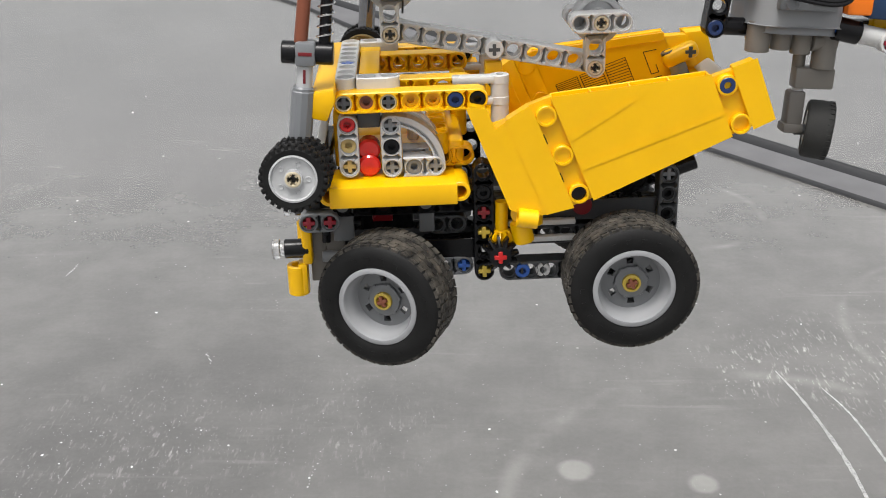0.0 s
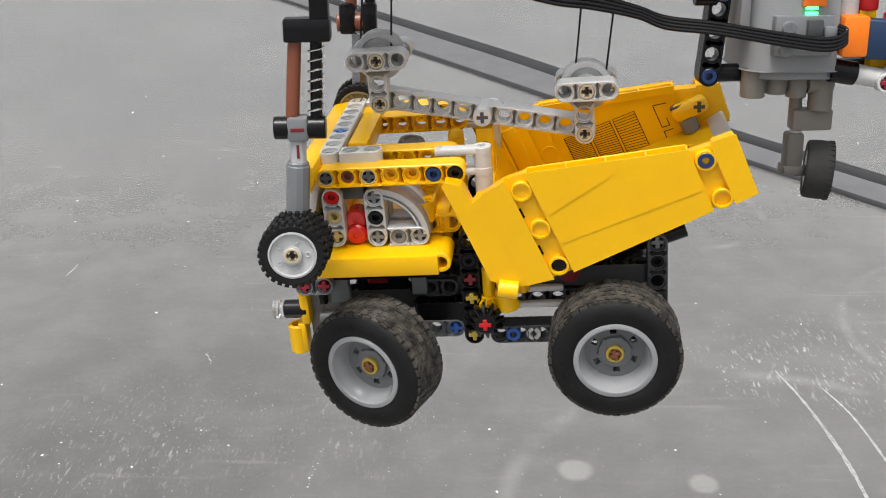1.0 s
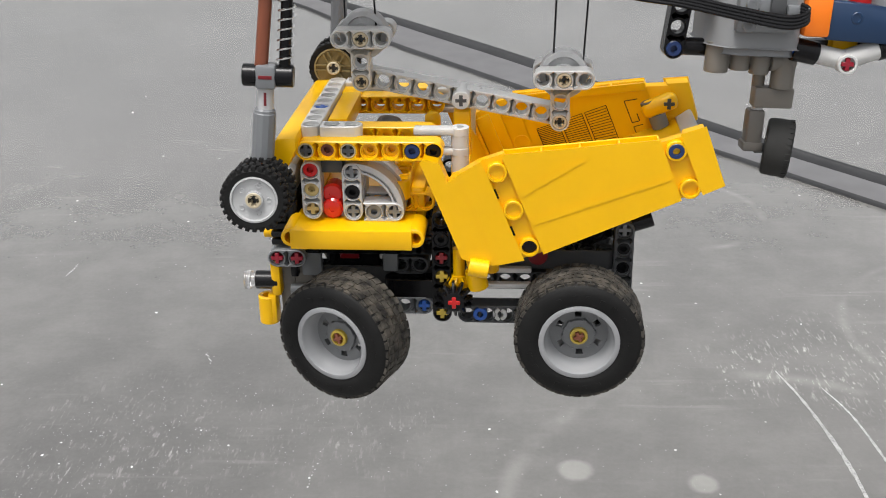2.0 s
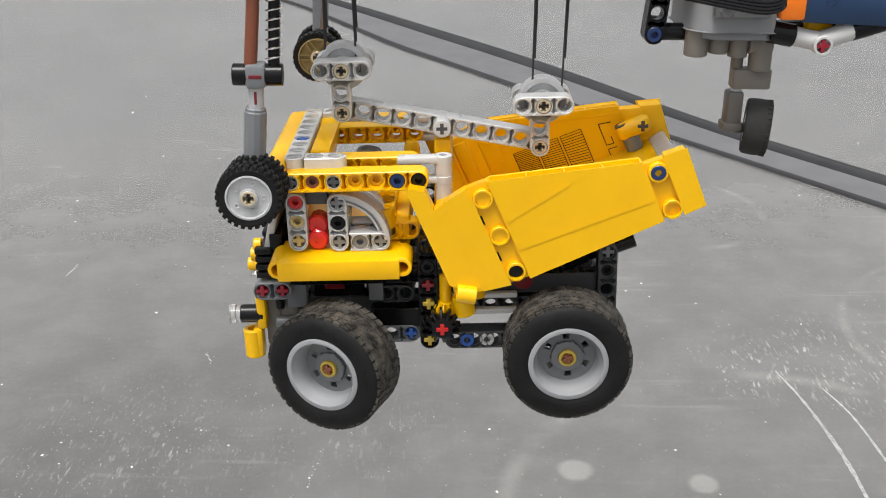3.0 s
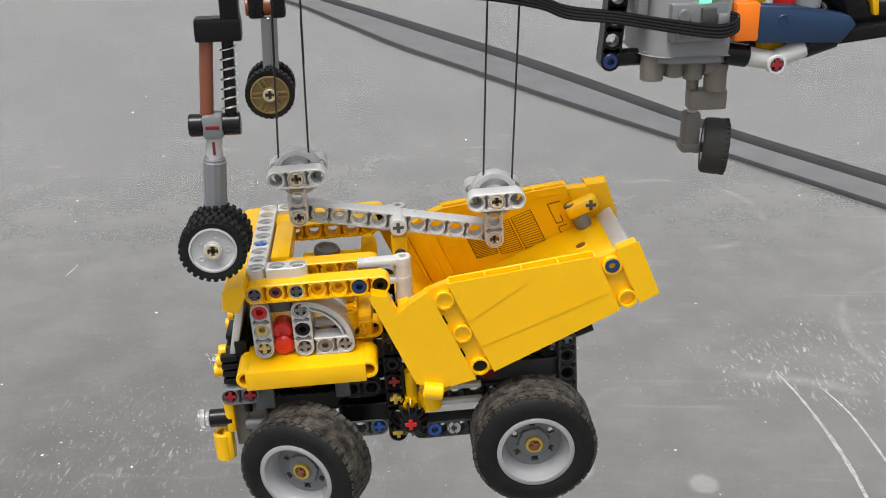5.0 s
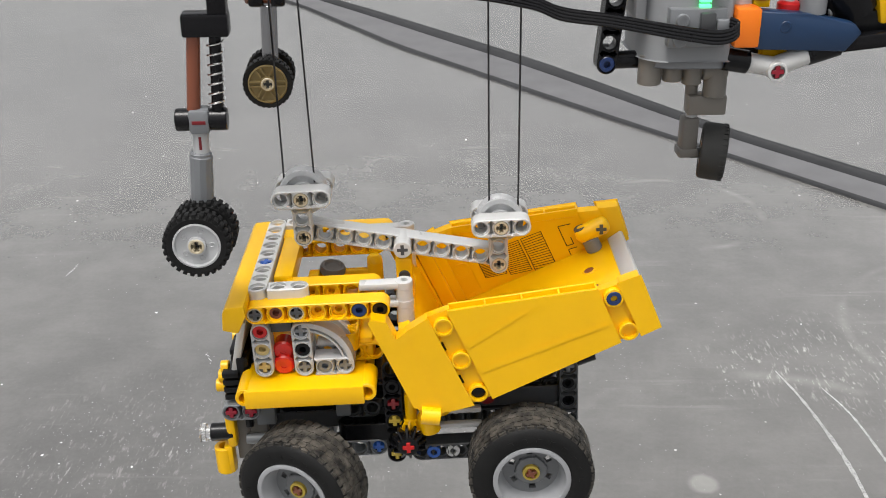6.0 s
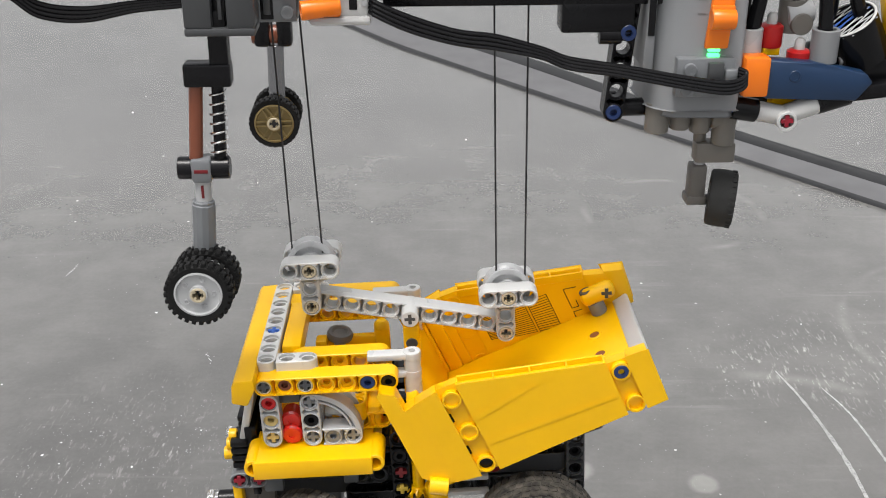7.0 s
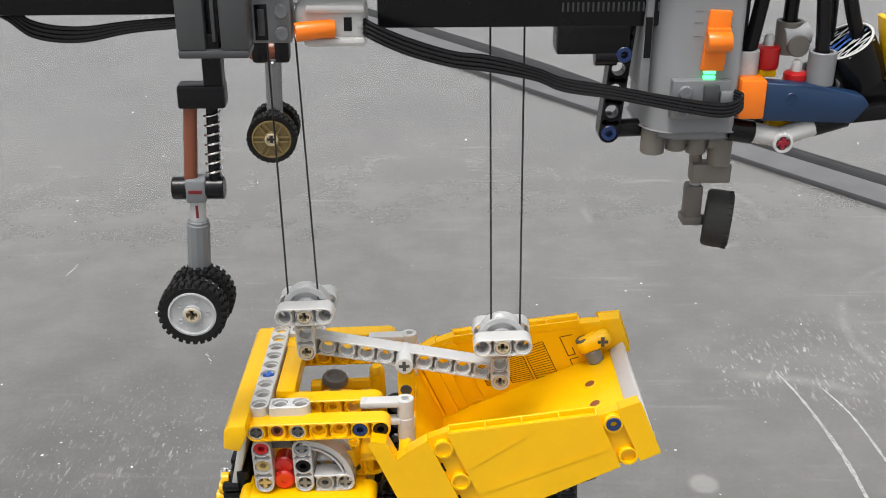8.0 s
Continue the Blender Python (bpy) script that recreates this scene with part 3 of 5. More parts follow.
def truck_front():
    D = -0.3
    # ribbed grille, radiator bar, bumper, head lamps
    rad = slab("grille_back", (-7.5, -3.1, -5.1 + D), (-6.9, 3.3, -3.1), BLACK, "black grille block")
    for i in range(4):
        for y0, y1 in ((-3.3, -2.0), (-0.9, 0.9), (2.2, 3.4)):
            slab("grille_rib", (-8.25, y0, -5.05 + D + i * 0.42), (-7.4, y1, -4.75 + D + i * 0.42), BLACK, parent=rad, bevel=0.05)
    for z in (-4.9, -4.35, -3.85):
        bar("grille_stud", (-8.75 + (z + 4.9) * 0.35, -2.5, z), (-8.0, -2.5, z), 0.34, YELLOW, parent=rad, hollow=0.2)
        bar("grille_stud", (-8.75 + (z + 4.9) * 0.35, 2.7, z), (-8.0, 2.7, z), 0.34, YELLOW, parent=rad, hollow=0.2)
    bm = mesh()
    box(bm, (-0.2, -3.0, -1.5), (0.2, 3.2, 1.5), 0.1, pose(-7.3, 0, -2.6, 0, 14, 0))
    part("windscreen_bar", bm, PALE, TRUCK, "pale grey sloping front panel")
    g = beam("front_beam", (-8.0, -3.0, -5.7 + D), X, Y, 2, MGREY, "mid grey short beam")
    pin(g, (-8.0, -3.5, -5.7 + D), NEAR, CRIMSON, "crimson axle pin", cross=True)
    pin(g, (-7.0, -3.5, -5.7 + D), NEAR, CRIMSON, cross=True)
    for y in (-2.9, 3.1):
        post = slab("bumper_post", (-8.45, y - 0.45, -7.9 + D), (-7.95, y + 0.45, -5.9 + D), YELLOW, "yellow bumper post", bevel=0.15)
        bm = mesh()
        tube(bm, (-8.75, y, -9.5 + D), (-8.75, y, -8.0 + D), 0.52, 0.3)
        box(bm, (-8.7, y - 0.45, -9.45 + D), (-8.25, y + 0.45, -7.85 + D), 0.1)
        part("bumper", bm, YELLOW, TRUCK, "yellow rounded bumper end")
        lamp = bar("head_lamp", (-9.3, y, -7.16 + D), (-8.1, y, -7.16 + D), 0.47, BLACK, "black head lamp with clear stud")
        bm = mesh()
        lathe(bm, (-9.25, y, -7.16 + D), (-1, 0, 0), [(0, 0), (0.36, 0), (0.36, 0.25), (0.5, 0.3), (0.5, 0.6), (0.3, 0.66), (0, 0.6)], 12)
        part("lens", bm, CLEAR, lamp, "clear ridged lens")
    slab("front_plate", (-8.1, -2.75, -9.0 + D), (-7.3, 2.95, -6.0 + D), TAUPE, "warm grey front plate")
    slab("front_block", (-7.3, -2.8, -8.5 + D), (-6.4, -1.4, -5.0 + D), TAUPE)
    slab("front_gap", (-7.45, -3.1, -6.9 + D), (-7.05, -2.75, -5.6 + D), BLACK)
    bar("front_axle_pin", (-7.5, -3.0, -7.6 + D), (-6.0, -3.0, -7.6 + D), 0.28, MGREY, "grey axle")


def truck_chassis():
    for y in (-2.6, 2.8):
        beam("chassis_beam", (1.52, y - 0.65 * (1 if y < 0 else -1), -8.8), X, Y, 8, DGREY, "dark grey holed chassis beam")
        beam("chassis_beam", (0.4, y, -7.2), X, Y, 9, DGREY, "dark grey holed chassis beam")
        beam("chassis_beam", (0.4, y - 0.3, -5.9), X, Z, 9, DGREY, "dark grey holed chassis beam")
        beam("chassis_beam", (-6.4, y, -5.4), X, Y, 7, BLACK)
        beam("chassis_beam", (-6.4, y * 0.7, -7.4), X, Z, 7, DGREY)
    up = beam("upright_beam", (0.3, -3.6, -8.6), Z, Y, 6, BLACK, "black upright beam with coloured pins")
    pin(up, (0.3, -4.08, -0.1 + -5.5), NEAR, DRED, cross=True)
    pin(up, (0.3, -4.08, -0.1 + -6.5), NEAR, HUB, "dull yellow axle pin", cross=True)
    pin(up, (0.3, -4.08, -0.1 + -8.5), NEAR, HUB, cross=True)
    pin(up, (0.3, -4.08, -0.1 + -4.5), NEAR, BLACK)
    beam("upright_beam", (0.25, 3.8, -8.5), Z, Y, 6, BLACK)
    link = beam("steer_link", (-2.66, -3.0, -8.5), X, Y, 3, MGREY, "bluish grey link with blue pin")
    pin(link, (-0.66, -3.5, -8.5), NEAR, BLUE, "blue axle pin", cross=True)
    beam("steer_link", (-2.2, -3.0, -7.6), X, Z, 3, BLACK)
    pin(TRUCK, (2.17, -3.76, -8.8), NEAR, BLUE, "blue pin")
    pin(TRUCK, (3.17, -3.74, -8.8), NEAR, PALE)
    # bevel gear with a red axle, a yellow gear above it
    bm = mesh()
    toothed(bm, (0.97, -4.9, -7.42), NEAR, [(0, -0.45), (0.5, -0.45), (0.88, -0.36), (0.9, 0.0), (0.7, 0.18), (0.5, 0.32), (0.4, 0.35), (0, 0.35)], 12, 0.55)
    gear = part("bevel_gear", bm, BLACK, TRUCK, "black bevel gear on a red axle")
    pin(gear, (0.97, -5.32, -7.42), NEAR, RED, "red axle end", cross=True)
    bm = mesh()
    toothed(bm, (1.15, -3.9, -6.9), Z, [(0, -0.25), (0.6, -0.25), (0.62, 0.1), (0.42, 0.35), (0.3, 0.4), (0.3, 1.8), (0, 1.8)], 10, 0.41)
    part("hoist_gear", bm, YELLOW, TRUCK, "yellow bevel gear on its axle")
    bar("hoist_axle", (1.9, -4.6, -5.5), (2.7, -3.4, -6.1), 0.45, YELLOW, "yellow hoist knob")
    bar("hoist_axle", (2.7, -3.9, -6.3), (2.7, -3.9, -5.0), 0.42, YELLOW)
    bar("hoist_knob", (1.95, -4.6, -5.9), (2.15, -4.6, -6.9), 0.5, YELLOW, "yellow round hoist knob")
    for z, y in ((-6.3, -3.7), (-7.05, -3.9)):
        slab("pale_bar", (1.45, y - 0.2, z - 0.14), (4.7, y + 0.2, z + 0.14), PALE, "pale grey bar")
    bar("rear_knob", (5.0, -3.9, -5.5), (5.0, -2.6, -5.5), 0.48, DRED, "dark red round connector")
    for y in (-2.2, 2.4):
        beam("tipping_arm", (4.2, y, -6.3), (0.92, 0, 0.39), Y, 6, BLACK, "black slanting tipping arm")
        beam("tipping_arm", (5.2, y + 0.9, -7.0), (0.5, 0, 0.87), Y, 3, DGREY)
    drum = mesh()
    toothed(drum, (7.5, -1.6, -5.25), NEAR, [(0, -0.4), (0.5, -0.4), (1.35, -0.36), (1.4, 0.3), (1.1, 0.36), (1.0, 0.2), (0.45, 0.2), (0.4, 0.5), (0, 0.5)], 24, 1.18)
    part("gear_wheel", drum, MGREY, TRUCK, "dark grey toothed gear wheel")
    bar("gear_shaft", (7.5, -2.6, -5.25), (7.5, 2.8, -5.25), 0.3, BLACK, "black gear shaft")
    bar("gear_drum", (7.5, -0.9, -5.25), (7.5, 1.1, -5.25), 0.85, MGREY, "grey drum", seg=28)
    bar("piston", (5.3, 0.1, -6.9), (8.4, 0.1, -4.3), 0.5, DGREY, "dark grey tipping piston")
    bar("piston_rod", (8.2, 0.1, -4.45), (9.6, 0.1, -3.4), 0.26, GREY, "pale piston rod")
    rear = beam("rear_upright", (9.15, -3.2, -7.2), Z, Y, 4, DGREY, "dark grey rear upright beam")
    beam("rear_upright", (9.15, 3.4, -7.2), Z, Y, 4, BLACK)
    pin(rear, (9.15, -3.6, -4.2), NEAR, MGREY, cross=True)
    pin(rear, (9.15, -3.5, -5.2), NEAR, BLACK)
    pin(rear, (9.15, -3.5, -6.2), NEAR, BLACK)
    bar("tipping_axle", (9.2, -3.0, -4.2), (10.5, -3.0, -3.75), 0.42, BLACK, "black tipping joint")
    bar("tipping_axle", (9.2, 3.2, -4.2), (10.5, 3.2, -3.75), 0.42, BLACK)
    bar("rear_axle", (7.0, -5.9, -8.6), (7.0, 6.1, -8.6), 0.3, DGREY, "dark grey axle")
    bar("front_axle", (-4.4, -5.4, -8.98), (-4.4, 5.6, -8.98), 0.3, DGREY)
    slab("rear_case", (5.4, -2.5, -9.2), (8.4, 2.7, -7.6), BLACK, "black rear gear case", bevel=0.2)
    slab("front_case", (-6.4, -2.3, -9.0), (-3.0, 2.5, -7.8), MGREY, "grey front axle case", bevel=0.2)
    slab("motor", (-5.6, -2.2, -7.0), (-3.0, 2.4, -4.6), BLACK, "black motor block", bevel=0.15)
    slab("motor_side", (-5.0, -2.5, -6.4), (-4.0, -2.15, -4.7), DRED, bevel=0.05)
    for y in (-2.3, -1.2, 1.6):
        beam("motor_bracket", (-2.4, y, -5.3), X, Y, 3, BLACK, "black holed bracket")
        beam("motor_bracket", (-1.9, y, -6.6), X, Y, 2, DGREY)
    bar("drive_shaft", (-3.0, 0.1, -6.0), (5.4, 0.1, -6.6), 0.3, DGREY, "dark grey drive shaft")
    slab("motor_side", (-2.75, -2.9, -6.9), (-2.0, -2.4, -4.6), MGREY)
    slab("motor_side", (-6.9, -2.9, -7.2), (-5.9, -2.4, -5.0), MGREY)
    slab("motor_peg", (-3.4, -3.4, -5.1), (-2.9, -2.9, -4.6), STEEL, bevel=0.05)


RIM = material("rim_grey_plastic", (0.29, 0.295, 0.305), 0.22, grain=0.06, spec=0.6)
# the rim's own plastic, darkened to carry the shade of the deep dish
RIM_SHADED = material("shaded_rim_plastic", (0.155, 0.16, 0.165), 0.32, grain=0.08)


def road_wheel(p, yaw):
    """A wide dusty tyre on a deep pale rim; its axis points to -y before the turn."""
    m = pose(*p, 0, 0, yaw)

    def at(v):
        return m @ Vector(v)
    axis = m.to_3x3() @ Vector(NEAR)
    c = at((0, 0, 0))
    w = 1.22
    bm = mesh()
    lathe(bm, c, axis, [(1.82, w - 0.12), (1.95, w + 0.02), (2.2, w + 0.1), (2.55, w + 0.1), (2.8, w), (2.97, w - 0.14), (3.02, w - 0.3), (3.04, 0),
                        (3.02, -w + 0.3), (2.97, -w + 0.14), (2.8, -w), (2.4, -w - 0.08), (1.95, -w), (1.82, -w + 0.1)], 72, closed=True)
    rot = axes(c, axis)
    wheel = part("wheel", bm, RUBBER, TRUCK, "wide black tyre with brown dust on its tread")
    bm = mesh()
    lathe(bm, c, axis, [(3.0, w - 0.3), (3.05, w - 0.35), (3.06, 0), (3.05, -w + 0.35), (3.0, -w + 0.3)], 72)
    for row in range(5):
        n = 44
        for k in range(n):
            a = 360 * (k + (row % 2) * 0.5) / n
            lo = -w + 0.16 + row * (2 * w - 0.32) / 5
            hi = lo + (2 * w - 0.32) / 5 - 0.06
            box(bm, (2.98, -0.18, lo), (3.09, 0.18, hi), 0.0, rot @ pose(0, 0, 0, 0, 0, a) @ pose(0, 0, 0, 12 if row % 2 else -12, 0, 0))
    for k in range(40):
        a = 360 * k / 40
        box(bm, (2.8, -0.17, w - 0.3), (3.04, 0.17, w - 0.1), 0.0, rot @ pose(0, 0, 0, 0, 0, a))
    tagged(part("tread", bm, DUSTY, wheel, "blocky tread grey-brown with dust"), kind="stuff")
    bm = mesh()
    # moulded marks round the side wall
    for k in range(22):
        if k % 11 > 7:
            continue
        box(bm, (2.3, -0.12, w + 0.06), (2.5, 0.1, w + 0.13), 0.0, rot @ pose(0, 0, 0, 0, 0, 360 * k / 22))
    tagged(part("side_mark", bm, RUBBER, wheel), kind="stuff")
    bm = mesh()
    lathe(bm, c, axis, [(1.9, -w), (1.92, w - 0.1), (1.92, w + 0.02), (1.86, w + 0.07), (1.68, w + 0.05), (1.62, w - 0.06), (1.6, w - 0.3), (1.52, w - 0.38), (1.46, w - 0.8), (1.4, w - 0.92), (1.34, w - 1.2),
                        (1.32, -w)], 56)
    rim = part("rim", bm, RIM, wheel, "pale grey deep-dished rim", sharp=50)
    # the web: a grey disc with slots right through it, and a notched boss, both coloured darker for the dish's shade
    bm = mesh()
    zf, zb = w - 0.98, w - 1.2
    seg = 60
    for i in range(seg):
        slot = i % 10 in (4, 5, 6)
        for r0, r1 in ((0.4, 0.88), (0.88, 1.16), (1.16, 1.4)):
            if slot and r0 == 0.88:
                continue
            cs = [(math.cos(math.tau * j / seg), math.sin(math.tau * j / seg)) for j in (i, i + 1)]
            v = [rot @ Vector((q * cs[j][0], q * cs[j][1], h)) for h in (zf, zb) for j, q in ((0, r0), (0, r1), (1, r1), (1, r0))]
            v = [bm.verts.new(p) for p in v]
            for f in ((0, 1, 2, 3), (7, 6, 5, 4), (0, 1, 5, 4), (1, 2, 6, 5), (2, 3, 7, 6), (3, 0, 4, 7)):
                bm.faces.new([v[k] for k in f])
    web = part("rim_web", bm, RIM_SHADED, rim, "slotted disc deep inside the rim, its grey darkened as shade", sharp=30)
    bm = mesh()
    lathe(bm, c, axis, [(0.78, zf), (0.76, w - 0.82), (0.7, w - 0.78), (0.44, w - 0.76), (0.42, w - 0.9), (0, w - 0.9)], 32)
    for k in range(6):
        box(bm, (0.62, -0.1, w - 1.0), (0.83, 0.1, w - 0.8), 0.03, rot @ pose(0, 0, 0, 0, 0, 60 * k + 10), 1)
    part("boss", bm, RIM_SHADED, rim, "notched boss, its grey darkened as shade")
    bm = mesh()
    lathe(bm, rot @ Vector((0, 0, w - 0.7)), axis, [(0.43, -0.4), (0.43, 0.1), (0.36, 0.14), (0.31, 0.14), (0.29, 0.0), (0, 0.0)], 24)
    hub = part("hub", bm, HUB, wheel, "dull yellow hub bush")
    bm = mesh()
    box(bm, (-0.26, -0.09, w - 0.8), (0.26, 0.09, w - 0.5), 0.03, rot @ pose(0, 0, 0, 0, 0, 25), 1)
    box(bm, (-0.09, -0.26, w - 0.8), (0.09, 0.26, w - 0.504), 0.03, rot @ pose(0, 0, 0, 0, 0, 25), 1)
    part("axle_end", bm, BROWN, hub, "reddish brown axle end")


def truck_bed():
    BED = pose(4.57, 0, -4.35, 0, -BED_TILT, 0)      # bed space: x along the bed, z square to its floor
    base = slab("bed", (-2.4, -4.6, -0.45), (9.0, 4.9, 0.0), YELLOW, "yellow tipping bed", bevel=0.06, m=BED)
    R = BED.to_3x3()
    near_bed = BED
    for y0, y1, s in ((-5.5, -4.65, -1), (4.95, 5.8, 1)):
        face = y0 if s < 0 else y1           # outer face
        inner = y1 if s < 0 else y0
        o = -s                                # inward
        BED = near_bed @ Matrix.Translation((0.0 if s < 0 else 0.25, 0, 0.0 if s < 0 else -0.25))
        bm = mesh()
        # long side panel, its top edge falling to the back
        prism(bm, [(0.55, -0.5), (7.25, -0.32), (7.3, 2.68), (0.55, 4.66)], face, face + o * 0.3, BED, 0.06)
        prism(bm, [(0.5, 0.0), (7.3, 0.0), (7.3, 2.3), (0.5, 4.25)], inner, inner - o * 0.2, BED)
        wall = part("bed_side", bm, YELLOW, base, "yellow ribbed bed side panel")
        bm = mesh()
        # top ledge with cross webs, seen as a row of shallow trays
        top = Matrix.Rotation(math.atan2(1.98, 6.75), 4, "Y")
        L = math.hypot(1.98, 6.75)
        m = BED @ Matrix.Translation((0.55, 0, 4.66)) @ top
        ya, yb = sorted((face + o * 0.05, inner - o * 0.0))
        box(bm, (0, ya + 0.1, -0.3), (L, yb - 0.1, -0.22), 0.0, m)
        for k in range(5):
            x = L * k / 4
            box(bm, (x - 0.05, ya + 0.05, -0.28), (x + 0.05, yb, 0.0), 0.02, m, 1)
        box(bm, (0, inner - 0.07, -0.4), (L, inner + 0.07, 0.03), 0.02, m, 1)
        part("top_ledge", bm, YELLOW, wall)
        # raised swage lines of the panel
        for x0, z0, x1, z1 in ((0.6, 2.5, 3.9, 3.05), (0.6, 1.0, 7.2, 0.75)):
            bm = mesh()
            prism(bm, [(x0, z0), (x1, z1), (x1, z1 + 0.1), (x0, z0 + 0.35)], face - o * 0.03, face + o * 0.1, BED, 0.02)
            part("swage", bm, YELLOW, wall)
        # recessed strips with pin holes at both ends
        bm = mesh()
        prism(bm, [(-0.5, -0.45), (0.57, -0.5), (0.57, 4.66), (-0.5, 4.72)], face + o * 0.25, inner, BED, 0.03)
        part("strip", bm, YELLOW, wall)
        bm = mesh()
        drop = 0.0 if s < 0 else 0.35
        prism(bm, [(7.2, -0.32), (8.45, -0.36), (8.45, 2.4 - drop), (7.2, 2.5)], face + o * 0.25, inner, BED, 0.03)
        part("strip", bm, YELLOW, wall)
        bm = mesh()
        prism(bm, [(8.35, -0.38), (9.26, -0.34), (9.36 + drop * 0.3, 2.5 - drop * 1.9), (8.35, 2.56 - drop)], face - o * 0.02, inner, BED, 0.08)
        part("end_panel", bm, YELLOW, wall, "smooth yellow end panel")
        for x, zs in ((0.0, (0.0, 2.0, 4.0)), (7.85, (0.0, 1.95) if s < 0 else (0.0,))):
            for z in zs:
                a, b = BED @ Vector((x, face - o * 0.01, z)), BED @ Vector((x, inner + o * 0.02, z))
                ring = bar("pin_socket", a, b, 0.48, YELLOW, "yellow round pin socket", wall, hollow=0.36)
                deep = BED @ Vector((x, face + o * (0.23 if z == 0.0 else 0.12), z))
                bm = mesh()
                lathe(bm, deep, NEAR, [(0, 0.0), (0.37, 0.0)], 20)
                # lowest front socket: black disc stands for the shade in its hollow
                part("socket_floor", bm, BLACK if (x == 0.0 and z == 0.0) else YELLOW, ring)
        p = BED @ Vector((7.85, face - o * 0.04, 1.95))
        if s < 0:
            pin(wall, p, (0, s, 0), NAVYPIN, "dark blue pin", length=0.5)
        for z in (1.0, 3.0):
            bm = mesh()
            box(bm, (-0.52, min(face + o * 0.19, face + o * 0.23), z - 0.24), (-0.4, max(face + o * 0.19, face + o * 0.26), z + 0.24), 0.0, BED)
            part("slot", bm, BLACK, wall)
        # front corner panels
        bm = mesh()
        prism(bm, [(-2.335, -0.12), (-1.71, -0.25), (-1.71, 4.52), (-2.335, 4.38)], face + o * 0.004, inner, BED, 0.03)
        prism(bm, [(-1.7, -0.25), (-0.5, -0.45), (-0.5, 4.74), (-1.7, 4.55)], face - o * 0.03, inner, BED, 0.05)
        part("corner_panel", bm, YELLOW, wall, "yellow corner panel")
        bm = mesh()
        prism(bm, [(-3.12, 0.65), (-2.345, -0.1), (-2.34, 5.4), (-2.92, 5.8), (-3.06, 5.74)], face, inner + o * 0.3, BED, 0.05)
        part("wing", bm, YELLOW, wall, "tall yellow cab guard")
        bm = mesh()
        tube(bm, BED @ Vector((-3.0, face - o * 0.1, 0.2)), BED @ Vector((-2.2, face - o * 0.1, -0.3)), 0.44, 0.25)
        part("hinge_tube", bm, YELLOW, wall)
    BED = near_bed
    bm = mesh()
    box(bm, (-2.4, -4.66, 0.0), (-1.8, 4.96, 4.1), 0.08, BED)
    part("bulkhead", bm, YELLOW, base, "yellow front bulkhead")
    for x in (-2.0, -1.2):
        bm = mesh()
        box(bm, (x - 0.38, 4.7, 0.0), (x + 0.38, 4.97, 4.0), 0.03, BED)
        part("inner_rib", bm, YELLOW, base)
    # pale grey tail lip and hole pins in the floor
    bm = mesh()
    prism(bm, [(8.4, -0.34), (9.22, -0.3), (9.34, 0.14), (9.2, 0.22), (8.4, 0.05)], -4.55, 4.9, BED, 0.06)
    part("tail_lip", bm, PALE, base, "pale grey tail lip")
    for y in (-2.6, 0.1, 2.2):
        p = BED @ Vector((6.9, y, 0.03))
        tubeob = bar("floor_socket", BED @ Vector((6.9, y, -0.3)), p, 0.42, YELLOW, "", base, hollow=0.28)
        bm = mesh()
        lathe(bm, BED @ Vector((6.9, y, 0.012)), R @ Vector(Z), [(0, 0), (0.28, 0)], 14)
        part("hole", bm, BROWN, tubeob)
    # printed vent grilles on the inside of the far wall
    def ink(x0, z0, x1, z1, w=0.04):
        bm = mesh()
        d = Vector((x1 - x0, 0, z1 - z0))
        a = math.degrees(math.atan2(d.z, d.x))
        box(bm, (0, 4.9255, -w / 2), (d.length, 4.9285, w / 2), 0, BED @ Matrix.Translation((x0, 0, z0)) @ pose(0, 0, 0, 0, -a, 0))
        return part("printed_line", bm, INK, base)
    for k in range(3):
        x0 = 1.3 + k * 1.36
        x1 = x0 + 1.2
        lo = 0.75 - k * 0.42
        hi = 2.2 - 0.05 * k
        for n in range(16):
            f = n / 15
            ink(x0, lo + (hi - lo) * f, x1, lo - 0.25 + (hi - lo + 0.2) * f, 0.035)
        ink(x0, lo, x0, hi)
        ink(x1, lo - 0.25, x1, hi - 0.05)
    for x0, z0, x1, z1 in ((6.6, 1.9, 6.6, 0.6), (6.6, 1.9, 7.3, 1.75), (6.6, 0.6, 7.0, 0.55), (7.0, 0.55, 7.0, 1.0), (6.6, 0.35, 7.1, 0.3), (6.6, 0.35, 6.6, -0.2), (6.6, -0.2, 7.1, -0.25)):
        ink(x0 - 0.4, z0, x1 - 0.4, z1, 0.05)
    # yellow cross block with an axle hole inside the back of the bed
    for y, d in ((4.35, -1), (-4.1, 1)):
        bm = mesh()
        box(bm, (6.9, y - 0.5, 0.72), (8.85, y + 0.5, 1.62), 0.36, BED, 3)
        blk = part("cross_block", bm, YELLOW, base, "yellow cross block")
        pin(blk, BED @ Vector((8.35, y - 0.51, 1.17)), NEAR, DGREY, "dark axle hole", cross=True, length=0.3)
        pin(blk, BED @ Vector((7.3, y, 1.61)), R @ Vector(Z), DGREY, length=0.2)
        bar("roller_grey", BED @ Vector((7.55, y, 0.0)), BED @ Vector((7.55, y, 0.8)), 0.46, MGREY, "grey round pin", blk)


